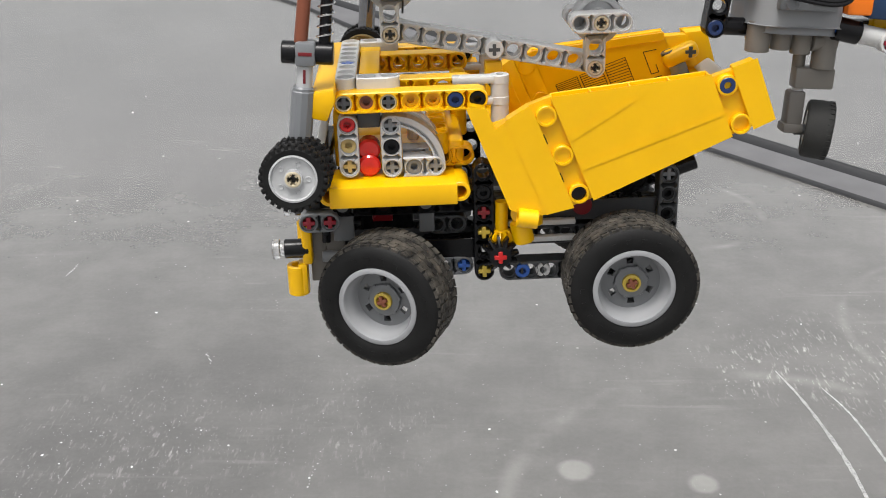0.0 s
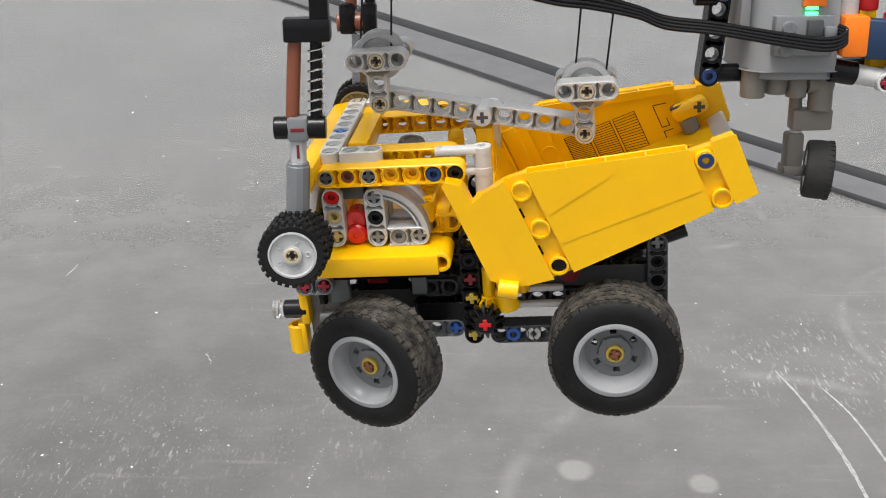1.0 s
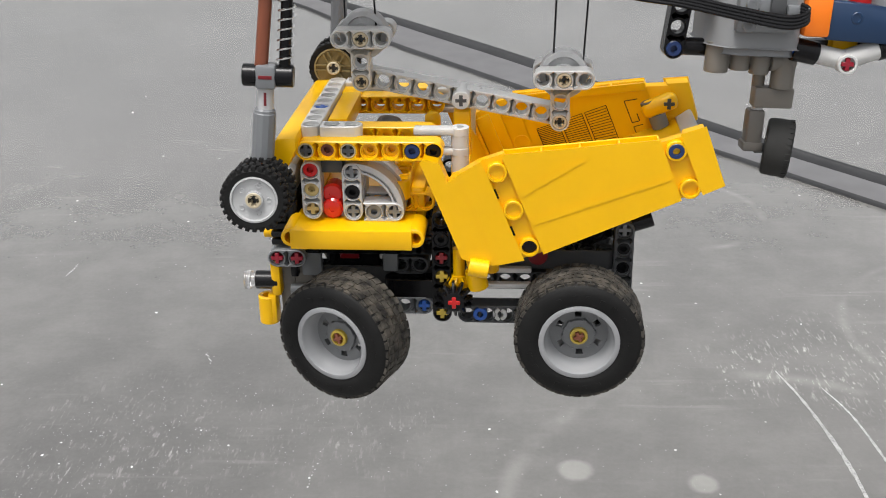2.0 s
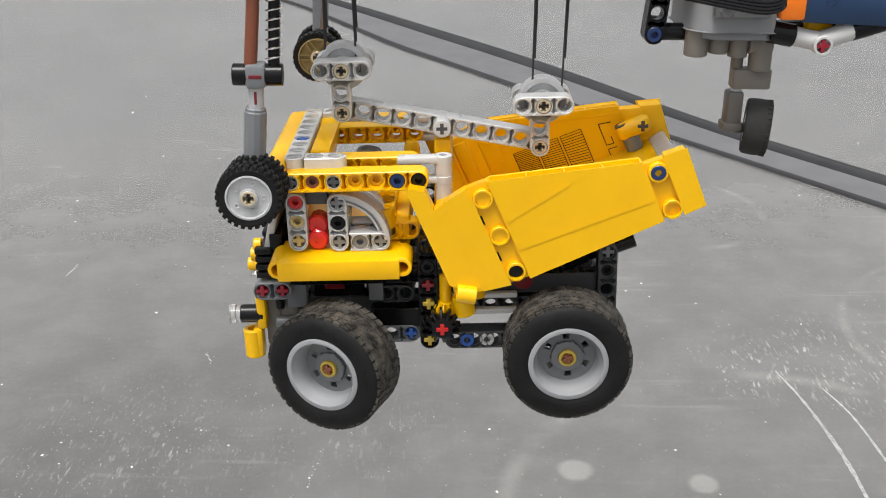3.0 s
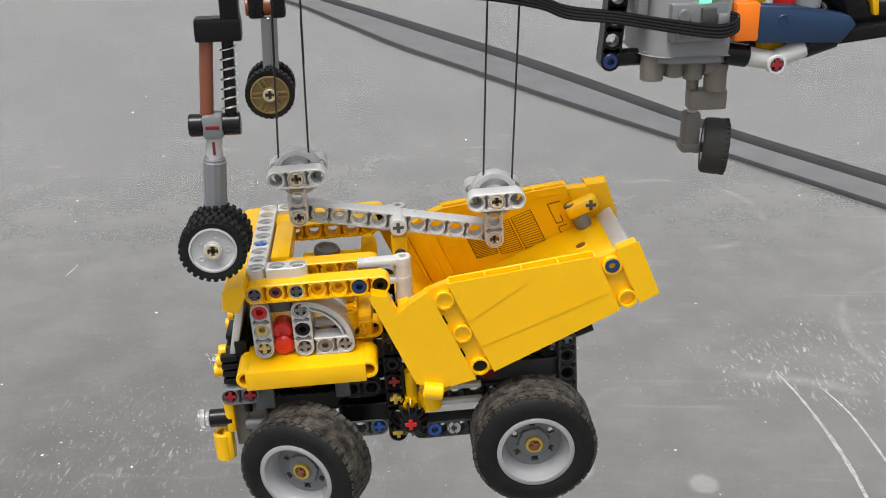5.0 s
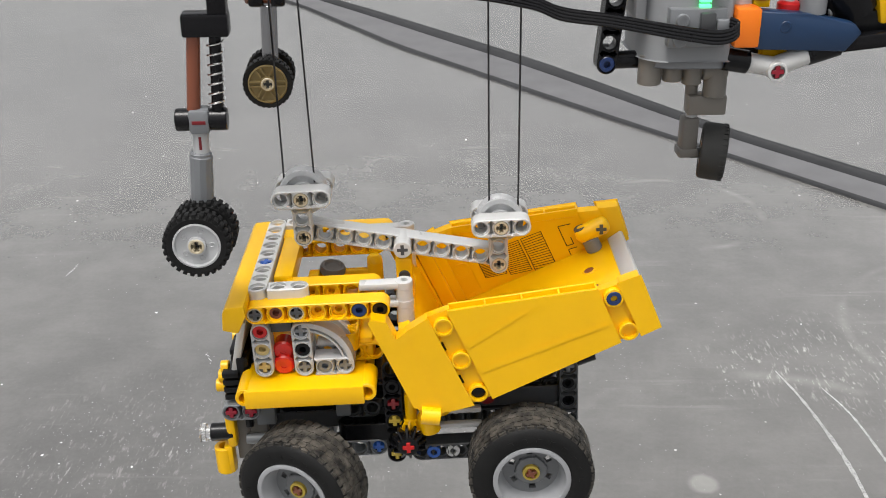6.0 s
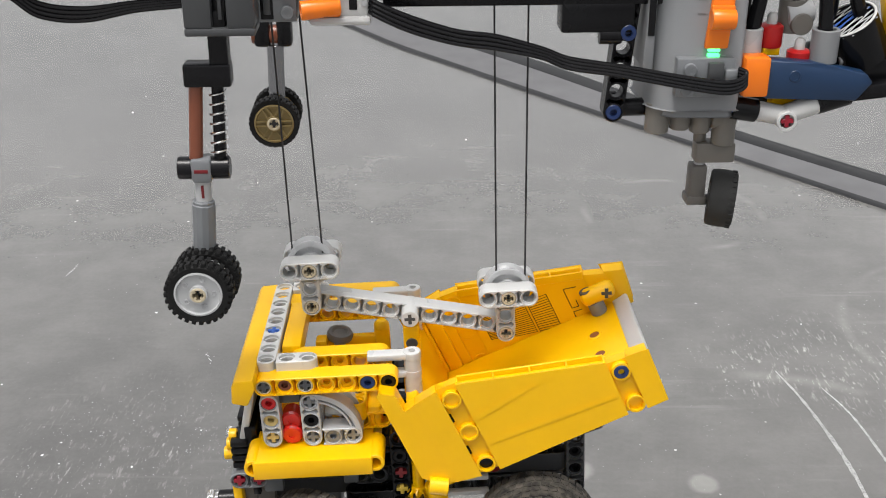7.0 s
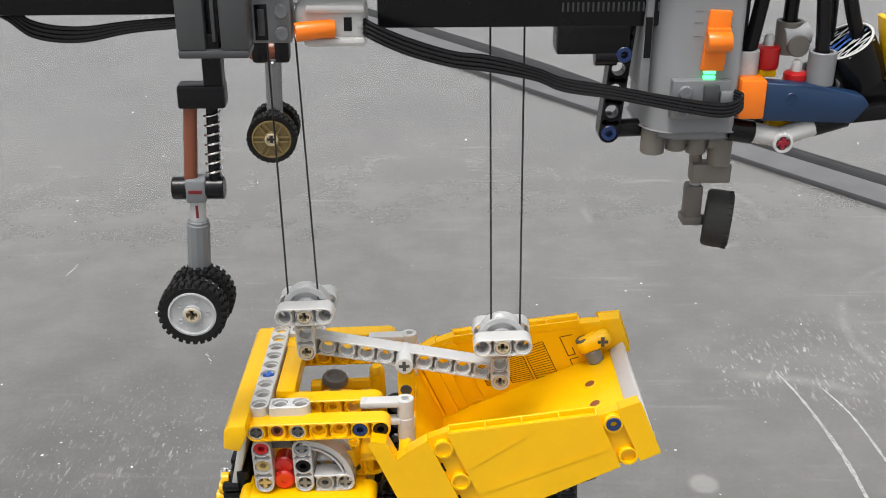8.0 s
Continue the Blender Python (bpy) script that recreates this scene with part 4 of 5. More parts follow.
def lifting_bar():
    """The pale grey holed bar across the truck, with a cord pulley at both ends."""
    L, Rr = Vector((-3.76, 0.05, 2.28)), Vector((5.97, -0.3, 0.4))
    d = (Rr - L).normalized()
    main = beam("lifting_bar", L + Vector((0, 0.5, 0.06)), d, Y, 11, PALE, "pale grey holed lifting bar", solid=())
    c = L + d * 5 + Vector((0, 0.1, 0.12))
    boss = bar("boss", c - Vector((0, 0.95, 0.0)), c + Vector((0, 0.9, 0)), 0.45, PALE, "grey axle boss", main, seg=24)
    pin(boss, c - Vector((0, 0.955, 0)), NEAR, DGREY, cross=True, length=0.2)
    slab("bar_stem", (c.x - 0.42, -0.45, -1.6), (c.x + 0.42, 0.45, 0.75), YELLOW, "yellow stem below the bar", bevel=0.12)
    bar("stem_pin", (c.x - 0.0, -0.5, -0.2), (c.x, 0.5, -0.2), 0.3, DGREY)
    slab("stem_base", (c.x - 0.45, -2.2, -2.2), (c.x + 0.45, 2.4, -1.5), YELLOW, bevel=0.1)
    for q in (L, Rr):
        up = beam("pulley_post", (q.x, q.y - 0.25, q.z), Z, Y, 2, PALE, "pale grey post", main, ends=(1, 0))
        bush(up, (q.x, q.y - 0.74, q.z), NEAR)
        z = q.z + 2.25
        for y in (-0.85, 1.0):
            side = beam("pulley_cheek", (q.x - 0.86, q.y + y, z), X, Y, 3, PALE, "pale grey pulley cheek", main)
            bush(side, (q.x + 0.14, q.y + y - 0.49, z), NEAR)
        bm = mesh()
        lathe(bm, (q.x + 0.14, q.y + 0.08, z + 0.0), Y, [(0.3, -0.4), (0.5, -0.4), (0.55, -0.2), (0.84, -0.2), (0.9, -0.4), (1.14, -0.4), (1.18, -0.34), (1.16, -0.26), (0.92, -0.07), (0.92, 0.07), (1.16, 0.26), (1.18, 0.34), (1.14, 0.4), (0.9, 0.4), (0.84, 0.2), (0.55, 0.2), (0.5, 0.4), (0.3, 0.4)], 44, closed=True)
        part("pulley_wheel", bm, GREY, main, "light grey grooved pulley wheel")


truck_cab()
truck_front()
truck_chassis()
for wx, wz, yaw in ((-4.4, -8.98, -22), (7.0, -8.6, -1)):
    road_wheel((wx, -5.65, wz), yaw)
    road_wheel((wx, 6.0, wz), yaw + 180)
truck_bed()
lifting_bar()


# ---- the helicopter ----
HELI = thing("toy_helicopter", "toy brick helicopter in black and grey with wheeled legs", "toy helicopter")


def hslab(name, lo, hi, mat, label="", parent=None, bevel=0.08, m=None):
    return slab(name, lo, hi, mat, label, parent or HELI, bevel, m)


def hbar(name, a, b, r, mat, label="", parent=None, hollow=0.0, seg=20):
    return bar(name, a, b, r, mat, label, parent or HELI, hollow, seg)


def small_wheel(p, rim_mat, label, parent, spokes, r=1.5):
    """A knobbly small tyre on its hub, axis along y."""
    bm = mesh()
    lathe(bm, p, NEAR, [(0.95, -0.42), (1.3, -0.45), (r - 0.14, -0.38), (r - 0.14, 0.38), (1.3, 0.45), (1.08, 0.42), (1.05, 0.38)], 48, closed=True)
    rot = axes(p, NEAR)
    w = part("wheel", bm, RUBBER, parent, label)
    bm = mesh()
    for k in range(28):
        for s in (0, 1):
            box(bm, (r - 0.28, -0.1, -0.44 if s else 0.02), (r - 0.03, 0.1, -0.02 if s else 0.44), 0.03, rot @ pose(0, 0, 0, 0, 0, 360 * (k + 0.5 * s) / 28))
    tagged(part("tread", bm, RUBBER, w), kind="stuff")
    bm = mesh()
    lathe(bm, p, NEAR, [(1.06, -0.35), (1.06, 0.44), (0.98, 0.46), (0.93, 0.34), (0.42, 0.3), (0.42, 0.5), (0.3, 0.52), (0.34, 0.5), (0.34, -0.1), (0, -0.1)], 36)
    if spokes:
        for k in range(6):
            for e in (-0.13, 0.13):
                box(bm, (0.38, e - 0.045, 0.28), (0.97, e + 0.045, 0.45), 0.0, rot @ pose(0, 0, 0, 0, 0, 60 * k))
    else:
        for k in range(5):
            a = math.tau * k / 5
            lathe(bm, rot @ Vector((0.67 * math.cos(a), 0.67 * math.sin(a), 0.3)), NEAR, [(0.14, 0.0), (0.13, 0.06), (0.09, 0.06), (0.08, 0.02), (0, 0.02)], 10)
    rim = part("rim", bm, rim_mat, w, "brass-coloured spoked rim" if spokes else "pale grey rim", sharp=45)
    bush(rim, Vector(p) + Vector((0, -0.54, 0)), NEAR)


def coil(a, b, r, turns, wire):
    a, b = Vector(a), Vector(b)
    pts = []
    for i in range(turns * 12 + 1):
        f = i / (turns * 12)
        ang = math.tau * turns * f
        pts.append(a.lerp(b, f) + Vector((r * math.cos(ang), r * math.sin(ang), 0)))
    bm = mesh()
    sweep(bm, pts, wire, 5)
    return bm


def main_leg(x, y, z, far):
    """A sprung landing leg with twin wheels; z is the height of its joint."""
    top = hslab("leg_stem", (x + 0.75, y - 0.4, z + 4.5), (x + 1.55, y + 0.5, z + 6.9), BLACK, "black leg stem")
    hslab("leg_block", (x - 0.38, y - 0.5, z + 3.72), (x + 1.6, y + 0.5, z + 4.7), BLACK, "black leg block", bevel=0.1)
    hbar("brown_rod", (x - 0.24, y, z + 0.4), (x + 0.06, y, z + 4.0), 0.3, BROWN, "reddish brown rod")
    spring = hbar("spring_rod", (x + 0.8, y, z + 0.4), (x + 0.96, y, z + 4.0), 0.26, BLACK, "black rod inside a steel spring")
    part("spring", coil((x + 0.8, y, z + 0.5), (x + 0.94, y, z + 3.5), 0.36, 7, 0.045), STEEL, spring, "bright steel spring")
    j = hbar("joint", (x - 1.05, y, z), (x + 1.2, y, z), 0.5, BLACK, "black knee joint")
    hslab("joint_sleeve", (x - 0.45, y - 0.54, z - 0.55), (x + 0.45, y + 0.5, z + 0.52), MGREY, "grey sleeve", j, bevel=0.14)
    hslab("red_slot", (x - 0.3, y - 0.56, z - 0.08), (x + 0.3, y - 0.5, z + 0.08), DRED, "", j, bevel=0.01)
    hbar("leg_neck", (x - 0.08, y, z - 1.6), (x - 0.04, y, z - 0.4), 0.36, GREY, "grey leg neck")
    hslab("neck_slot", (x - 0.1, y - 0.38, z - 1.3), (x + 0.02, y - 0.3, z - 0.7), DRED, bevel=0.01)
    bm = mesh()
    lathe(bm, (x - 0.3, y, z - 4.6), (0.2, 0, 3.1), [(0, 0), (0.5, 0.0), (0.52, 0.05), (0.52, 2.9), (0.48, 2.95), (0.48, 3.05), (0.42, 3.12), (0, 3.12)], 12)
    part("lower_leg", bm, MGREY, HELI, "blue-grey faceted lower leg", sharp=20)
    hbar("wheel_axle", (x - 0.45, y - 1.4, z - 5.35), (x - 0.45, y + 1.4, z - 5.35), 0.3, DGREY)
    hslab("axle_block", (x - 0.95, y - 0.5, z - 5.8), (x + 0.05, y + 0.5, z - 4.5), MGREY, bevel=0.2)
    return top


def near_gear():
    main_leg(-18.5, -3.2, -1.48, False)
    for x, y in ((-18.85, -4.9), (-18.72, -3.5)):
        small_wheel((x, y, -6.62), GREY, "knobbly black tyre on a pale grey rim", HELI, False, 1.54)
    # dark housing above the leg
    hslab("leg_housing", (-18.6, -3.9, 4.77), (-17.45, -2.2, 8.2), DGREY, "dark grey leg housing", bevel=0.1)
    hslab("leg_housing", (-16.85, -3.9, 4.77), (-15.7, -2.2, 8.2), DGREY, "dark grey leg housing", bevel=0.1)
    hslab("housing_slot", (-17.45, -3.5, 5.0), (-16.85, -2.2, 8.2), BLACK)
    hslab("housing_base", (-18.6, -3.95, 4.45), (-15.7, -2.2, 4.79), DGREY, bevel=0.1)
    hslab("slot_rail", (-17.2, -3.7, 5.1), (-17.05, -3.5, 8.2), DGREY, bevel=0.02)


def far_gear():
    x, y = -16.45, 9.4
    hbar("leg_sleeve", (x, y, -2.6), (x + 0.1, y, 0.8), 0.44, CHROME, "chromed grey far leg", seg=8)
    hbar("leg_joint", (x - 1.1, y, 1.35), (x + 1.0, y, 1.35), 0.5, BROWN, "brown and black far joint")
    hslab("leg_clamp", (x - 0.95, y - 0.6, 0.75), (x - 0.1, y + 0.4, 2.4), BLACK, bevel=0.2)
    hslab("leg_clamp", (x + 0.25, y - 0.6, 0.75), (x + 1.05, y + 0.4, 2.4), BLACK, bevel=0.2)
    hbar("far_rod", (x - 0.3, y, 2.0), (x - 0.3, y, 7.5), 0.3, BROWN)
    hbar("far_spring_rod", (x + 0.7, y, 2.0), (x + 0.7, y, 7.5), 0.28, BLACK)
    hbar("wheel_axle", (x - 0.1, y - 1.2, -3.2), (x - 0.1, y + 1.2, -3.2), 0.3, DGREY)
    for yy in (8.5, 10.4):
        small_wheel((x - 0.1, yy, -3.2), GOLD, "knobbly black tyre on a brass-coloured rim", HELI, True, 1.38)


def boom():
    hslab("boom", (-10.5, -0.9, 4.92), (3.6, 0.9, 8.2), BLACK, "long black fuselage beam", bevel=0.1)
    for k in range(26):
        hslab("boom_notch", (-2.5 + k * 0.22, -0.94, 5.6), (-2.42 + k * 0.22, -0.88, 6.0), DGREY, bevel=0)
    hslab("boom", (-40.0, -1.5, 5.72), (-18.7, -0.3, 8.4), BLACK, "black fuselage beam", bevel=0.1)
    hslab("boom_block", (-2.65, -0.9, 3.68), (0.6, 0.6, 5.0), BLACK, "black block below the beam", bevel=0.1)
    hbar("boom_foot", (-0.9, -0.55, 3.5), (0.1, -0.55, 3.5), 0.4, BLACK)
    hslab("boom_top", (-19, -2.0, 8.0), (8, 2.5, 9.4), BLACK, "black upper beam", bevel=0.1)
    h = beam("holed_beam", (-0.05, -0.2, -0.06), (0.09, 0, 1), Y, 7, BLACK, "black holed upright beam", HELI)
    pin(h, (-0.05, -0.72, -0.06), NEAR, NAVYPIN, "dark blue pin", cross=False)
    pin(h, (0.36, -0.95, 3.66), NEAR, NAVYPIN, "dark blue pin")
    hbar("cross_rod", (0.3, -0.1, 0.0), (2.2, 0.2, -0.05), 0.42, BLACK, "black connector rod")
    hbar("cross_rod", (-0.4, 0.2, 0.2), (0.2, 0.2, 0.2), 0.5, BLACK)


def winch_switch():
    plug = hslab("switch_plug", (-15.9, -1.3, 4.42), (-14.2, 0.4, 7.0), MGREY, "dark grey plug brick", bevel=0.06)
    for z in (4.85, 5.82):
        bm = mesh()
        lathe(bm, (-14.6, -1.3, z), NEAR, [(0, -0.1), (0.3, -0.1), (0.3, 0.16), (0.27, 0.2), (0.14, 0.2), (0.14, 0.17), (0, 0.17)], 18)
        part("stud", bm, MGREY, plug)
    hslab("plug_slot", (-15.75, -1.33, 4.55), (-15.2, -1.2, 6.1), BLACK, "", plug, bevel=0.03)
    hslab("plug_rim", (-15.62, -1.36, 4.75), (-15.32, -1.3, 5.9), DGREY, "", plug, bevel=0.03)
    bm = mesh()
    box(bm, (-14.1, -1.2, 4.33), (-10.95, 1.0, 6.05), 0.45, segs=4)
    sw = part("switch_box", bm, PALE, HELI, "pale grey switch box with orange lever")
    hslab("switch_lip", (-13.7, -1.4, 4.23), (-11.0, 1.0, 4.63), PALE, "", sw, bevel=0.2)
    bm = mesh()
    box(bm, (-13.6, -1.42, 5.68), (-11.0, 0.9, 6.08), 0.18)
    part("switch_top", bm, PALE, sw)
    bm = mesh()
    lathe(bm, (-14.0, -1.75, 5.0), (1, 0.22, 0.06), [(0, 0.25), (0.26, 0.22), (0.3, 0.0), (0.4, 0.0), (0.42, 0.06), (0.4, 0.8), (0.38, 1.5), (0.34, 1.7), (0, 1.72)], 16)
    box(bm, (-13.0, -1.55, 4.65), (-12.3, -1.15, 5.4), 0.12)
    lever = part("switch_lever", bm, ORANGE, sw, "orange lever with a cross hole")
    pin(lever, (-13.76, -1.7, 5.02), (-1, 0, 0), BROWN, cross=True, length=0.1)
    hslab("switch_window", (-11.95, -1.23, 4.9), (-11.6, -1.15, 5.5), BLACK, "", sw, bevel=0.02)
    hslab("switch_mark", (-11.4, -1.23, 5.05), (-11.15, -1.17, 5.3), GREY, "", sw, bevel=0.02)


def ribbon(ctrl, name, label):
    """A flat four-core cable, its cores side by side."""
    r = None
    for k in range(4):
        pts = spline([(x, y - 0.03 * k, z + 0.19 * (1.5 - k) * wd) for x, y, z, wd in ctrl], 8)
        bm = mesh()
        sweep(bm, pts, 0.1, 8)
        if r is None:
            r = part(name, bm, BLACK, HELI, label)
        else:
            part("cable_core", bm, BLACK, r)


BATTERY = material("battery_grey_plastic", (0.215, 0.22, 0.228), 0.38, grain=0.05)


def battery():
    bm = mesh()
    up = Matrix(((1, 0, 0, 0), (0, 0, 1, 0), (0, 1, 0, 0), (0, 0, 0, 1)))
    arc = [(2.9 - 1.5 * math.sin(a), 0.2 - 1.7 * math.cos(a)) for a in (0.0, 0.25, 0.5, 0.75, 1.0, 1.25, 1.5)]
    prism(bm, [(5.5, 2.4), (5.5, -1.3), (5.3, -1.5)] + arc + [(1.4, 2.4)], 0.2, 8.2, up, 0.12)
    prism(bm, [(5.3, 2.2), (5.35, -1.15), (5.1, -1.35)] + [(x + 0.2, y + 0.18) for x, y in arc] + [(1.7, 2.2)], -0.15, 0.25, up, 0.1)
    body = part("battery_box", bm, BATTERY, HELI, "grey battery box with orange lever and green lamp")
    bm = mesh()
    prism(bm, [(1.0, 2.2), (1.5, 1.6), (1.5, 8.2), (1.25, 8.2)], -1.2, 2.0, bevel=0.1)
    part("box_flank", bm, BATTERY, body, "bevelled pale flank")
    hslab("flank_slot", (1.15, -1.25, 3.6), (1.45, -1.1, 5.4), BLACK, "", body, bevel=0.02)
    for z in (4.6, 5.2, 5.7):
        hslab("scale_mark", (3.2, -1.52, z), (3.55, -1.49, z + 0.05), MGREY, "", body, bevel=0)
    bm = mesh()
    prism(bm, [(3.6, 3.1), (4.65, 3.1), (4.8, 5.75), (3.8, 5.8)], -1.75, -1.45, bevel=0.1)
    lev = part("power_lever", bm, ORANGE, body, "orange slide lever")
    bm = mesh()
    lathe(bm, (3.72, -1.85, 4.45), X, [(0, 0), (0.42, 0), (0.45, 0.05), (0.45, 1.0), (0.42, 1.05), (0, 1.05)], 20)
    box(bm, (3.72, -1.9, 4.45), (4.76, -1.6, 5.05), 0.08)
    part("lever_grip", bm, ORANGE, lev)
    for z in (2.74, 2.98):
        hslab("lamp", (3.78, -1.74, z), (4.3, -1.5, z + 0.14), GLOW, "glowing green lamp", body, bevel=0.02)
    plug = hslab("cable_plug", (2.4, -1.95, 1.0), (5.0, -1.4, 2.74), MGREY, "dark grey cable plug", bevel=0.06)
    for x, z in ((2.97, 2.25), (2.9, 1.3)):
        bm = mesh()
        lathe(bm, (x, -1.95, z), NEAR, [(0, -0.1), (0.3, -0.1), (0.3, 0.16), (0.27, 0.2), (0.14, 0.2), (0.14, 0.17), (0, 0.17)], 18)
        part("stud", bm, MGREY, plug)
    hslab("plug_clip", (3.75, -2.2, 1.7), (4.45, -1.9, 2.6), DGREY, "", plug, bevel=0.08)
    hslab("plug_head", (4.5, -2.25, 1.75), (5.25, -1.9, 2.3), MGREY, "", plug, bevel=0.1)
    ribbon([(-11.3, -0.4, 5.15, 1.0), (-10.8, -1.3, 4.95, 1.0), (-9.25, -1.5, 4.3, 1.05), (-7.3, -1.5, 3.72, 0.95), (-5.6, -1.5, 3.48, 0.95), (-3.6, -1.5, 2.99, 0.7), (-2.35, -1.6, 2.53, 0.75), (-0.23, -2.1, 2.31, 0.7),
            (2.5, -2.4, 1.85, 0.75), (4.3, -2.55, 1.6, 0.8), (5.1, -2.5, 1.7, 0.8), (5.4, -2.3, 1.95, 0.8), (5.05, -2.2, 2.15, 0.7)], "ribbon_cable", "flat black four-core cable")
    ribbon([(-40, -0.7, 7.6, 1.0), (-29, -0.8, 6.7, 1.0), (-26.6, -0.8, 5.95, 1.1), (-25.3, -0.8, 5.0, 1.0), (-23.4, -0.8, 4.75, 0.9), (-21.2, -0.8, 5.06, 0.6), (-19.2, -0.8, 5.23, 0.55), (-18.0, -0.8, 5.3, 0.5)], "ribbon_cable", "flat black four-core cable")
    # warm grey connectors below the box
    for x0, x1, z0 in ((1.5, 2.62, -1.08), (2.66, 3.6, -0.95), (3.62, 4.55, -1.12)):
        hbar("connector", ((x0 + x1) / 2, -0.4, z0), ((x0 + x1) / 2, -0.4, 0.35), (x1 - x0) / 2, TAUPE, "warm grey connector")
    hslab("connector_bar", (1.8, -0.5, -0.8), (5.2, 1.0, -0.05), TAUPE, bevel=0.15)
    bm = mesh()
    rod(bm, (5.3, -0.2, -1.8), (5.3, -0.2, 0.1), 0.55)
    rod(bm, (4.6, -0.2, -0.5), (5.75, -0.2, -0.5), 0.52)
    part("elbow", bm, TAUPE, HELI, "warm grey elbow connector")
    for x in (4.35, 5.4):
        hbar("clip_pin", (x, 0.3, -1.85), (x, 0.3, -0.8), 0.3, TAUPE)


def tail_wheel():
    fork = hslab("tail_fork", (4.1, -0.3, -2.78), (5.98, 0.6, -1.78), TAUPE, "warm grey tail wheel fork", bevel=0.12)
    hslab("fork_leg", (3.95, -0.3, -4.85), (4.75, 0.6, -2.9), TAUPE_DARK, "dark fork leg", fork, bevel=0.15)
    hslab("fork_foot", (3.85, -0.36, -4.9), (4.8, 0.66, -4.45), TAUPE_DARK, "", fork, bevel=0.1)
    hbar("fork_neck", (4.4, 0.1, -3.0), (4.4, 0.1, -2.7), 0.26, GREY, "pale grey neck", fork)
    c = Vector((5.72, 0.3, -4.8))
    way = (1, -0.3, -0.06)
    bm = mesh()
    lathe(bm, c, way, [(0.9, -0.62), (1.25, -0.64), (1.36, -0.56), (1.39, -0.4), (1.41, 0.0), (1.39, 0.4), (1.36, 0.56), (1.25, 0.64), (0.9, 0.62)], 40, closed=True)
    rot = axes(c, way)
    for k in range(30):
        box(bm, (1.34, -0.06, 0.35), (1.42, 0.06, 0.58), 0, rot @ pose(0, 0, 0, 0, 0, 12 * k))
    w = part("tail_tyre", bm, GREYRUBBER, HELI, "smooth dark small tail tyre")
    bm = mesh()
    lathe(bm, c, way, [(0, -0.5), (0.92, -0.6), (0.92, 0.6), (0, 0.5)], 24)
    part("tail_rim", bm, GREY, w, "grey rim")
    hbar("tail_axle", c - Vector((1.2, 0.2, 0)), c, 0.26, DGREY)


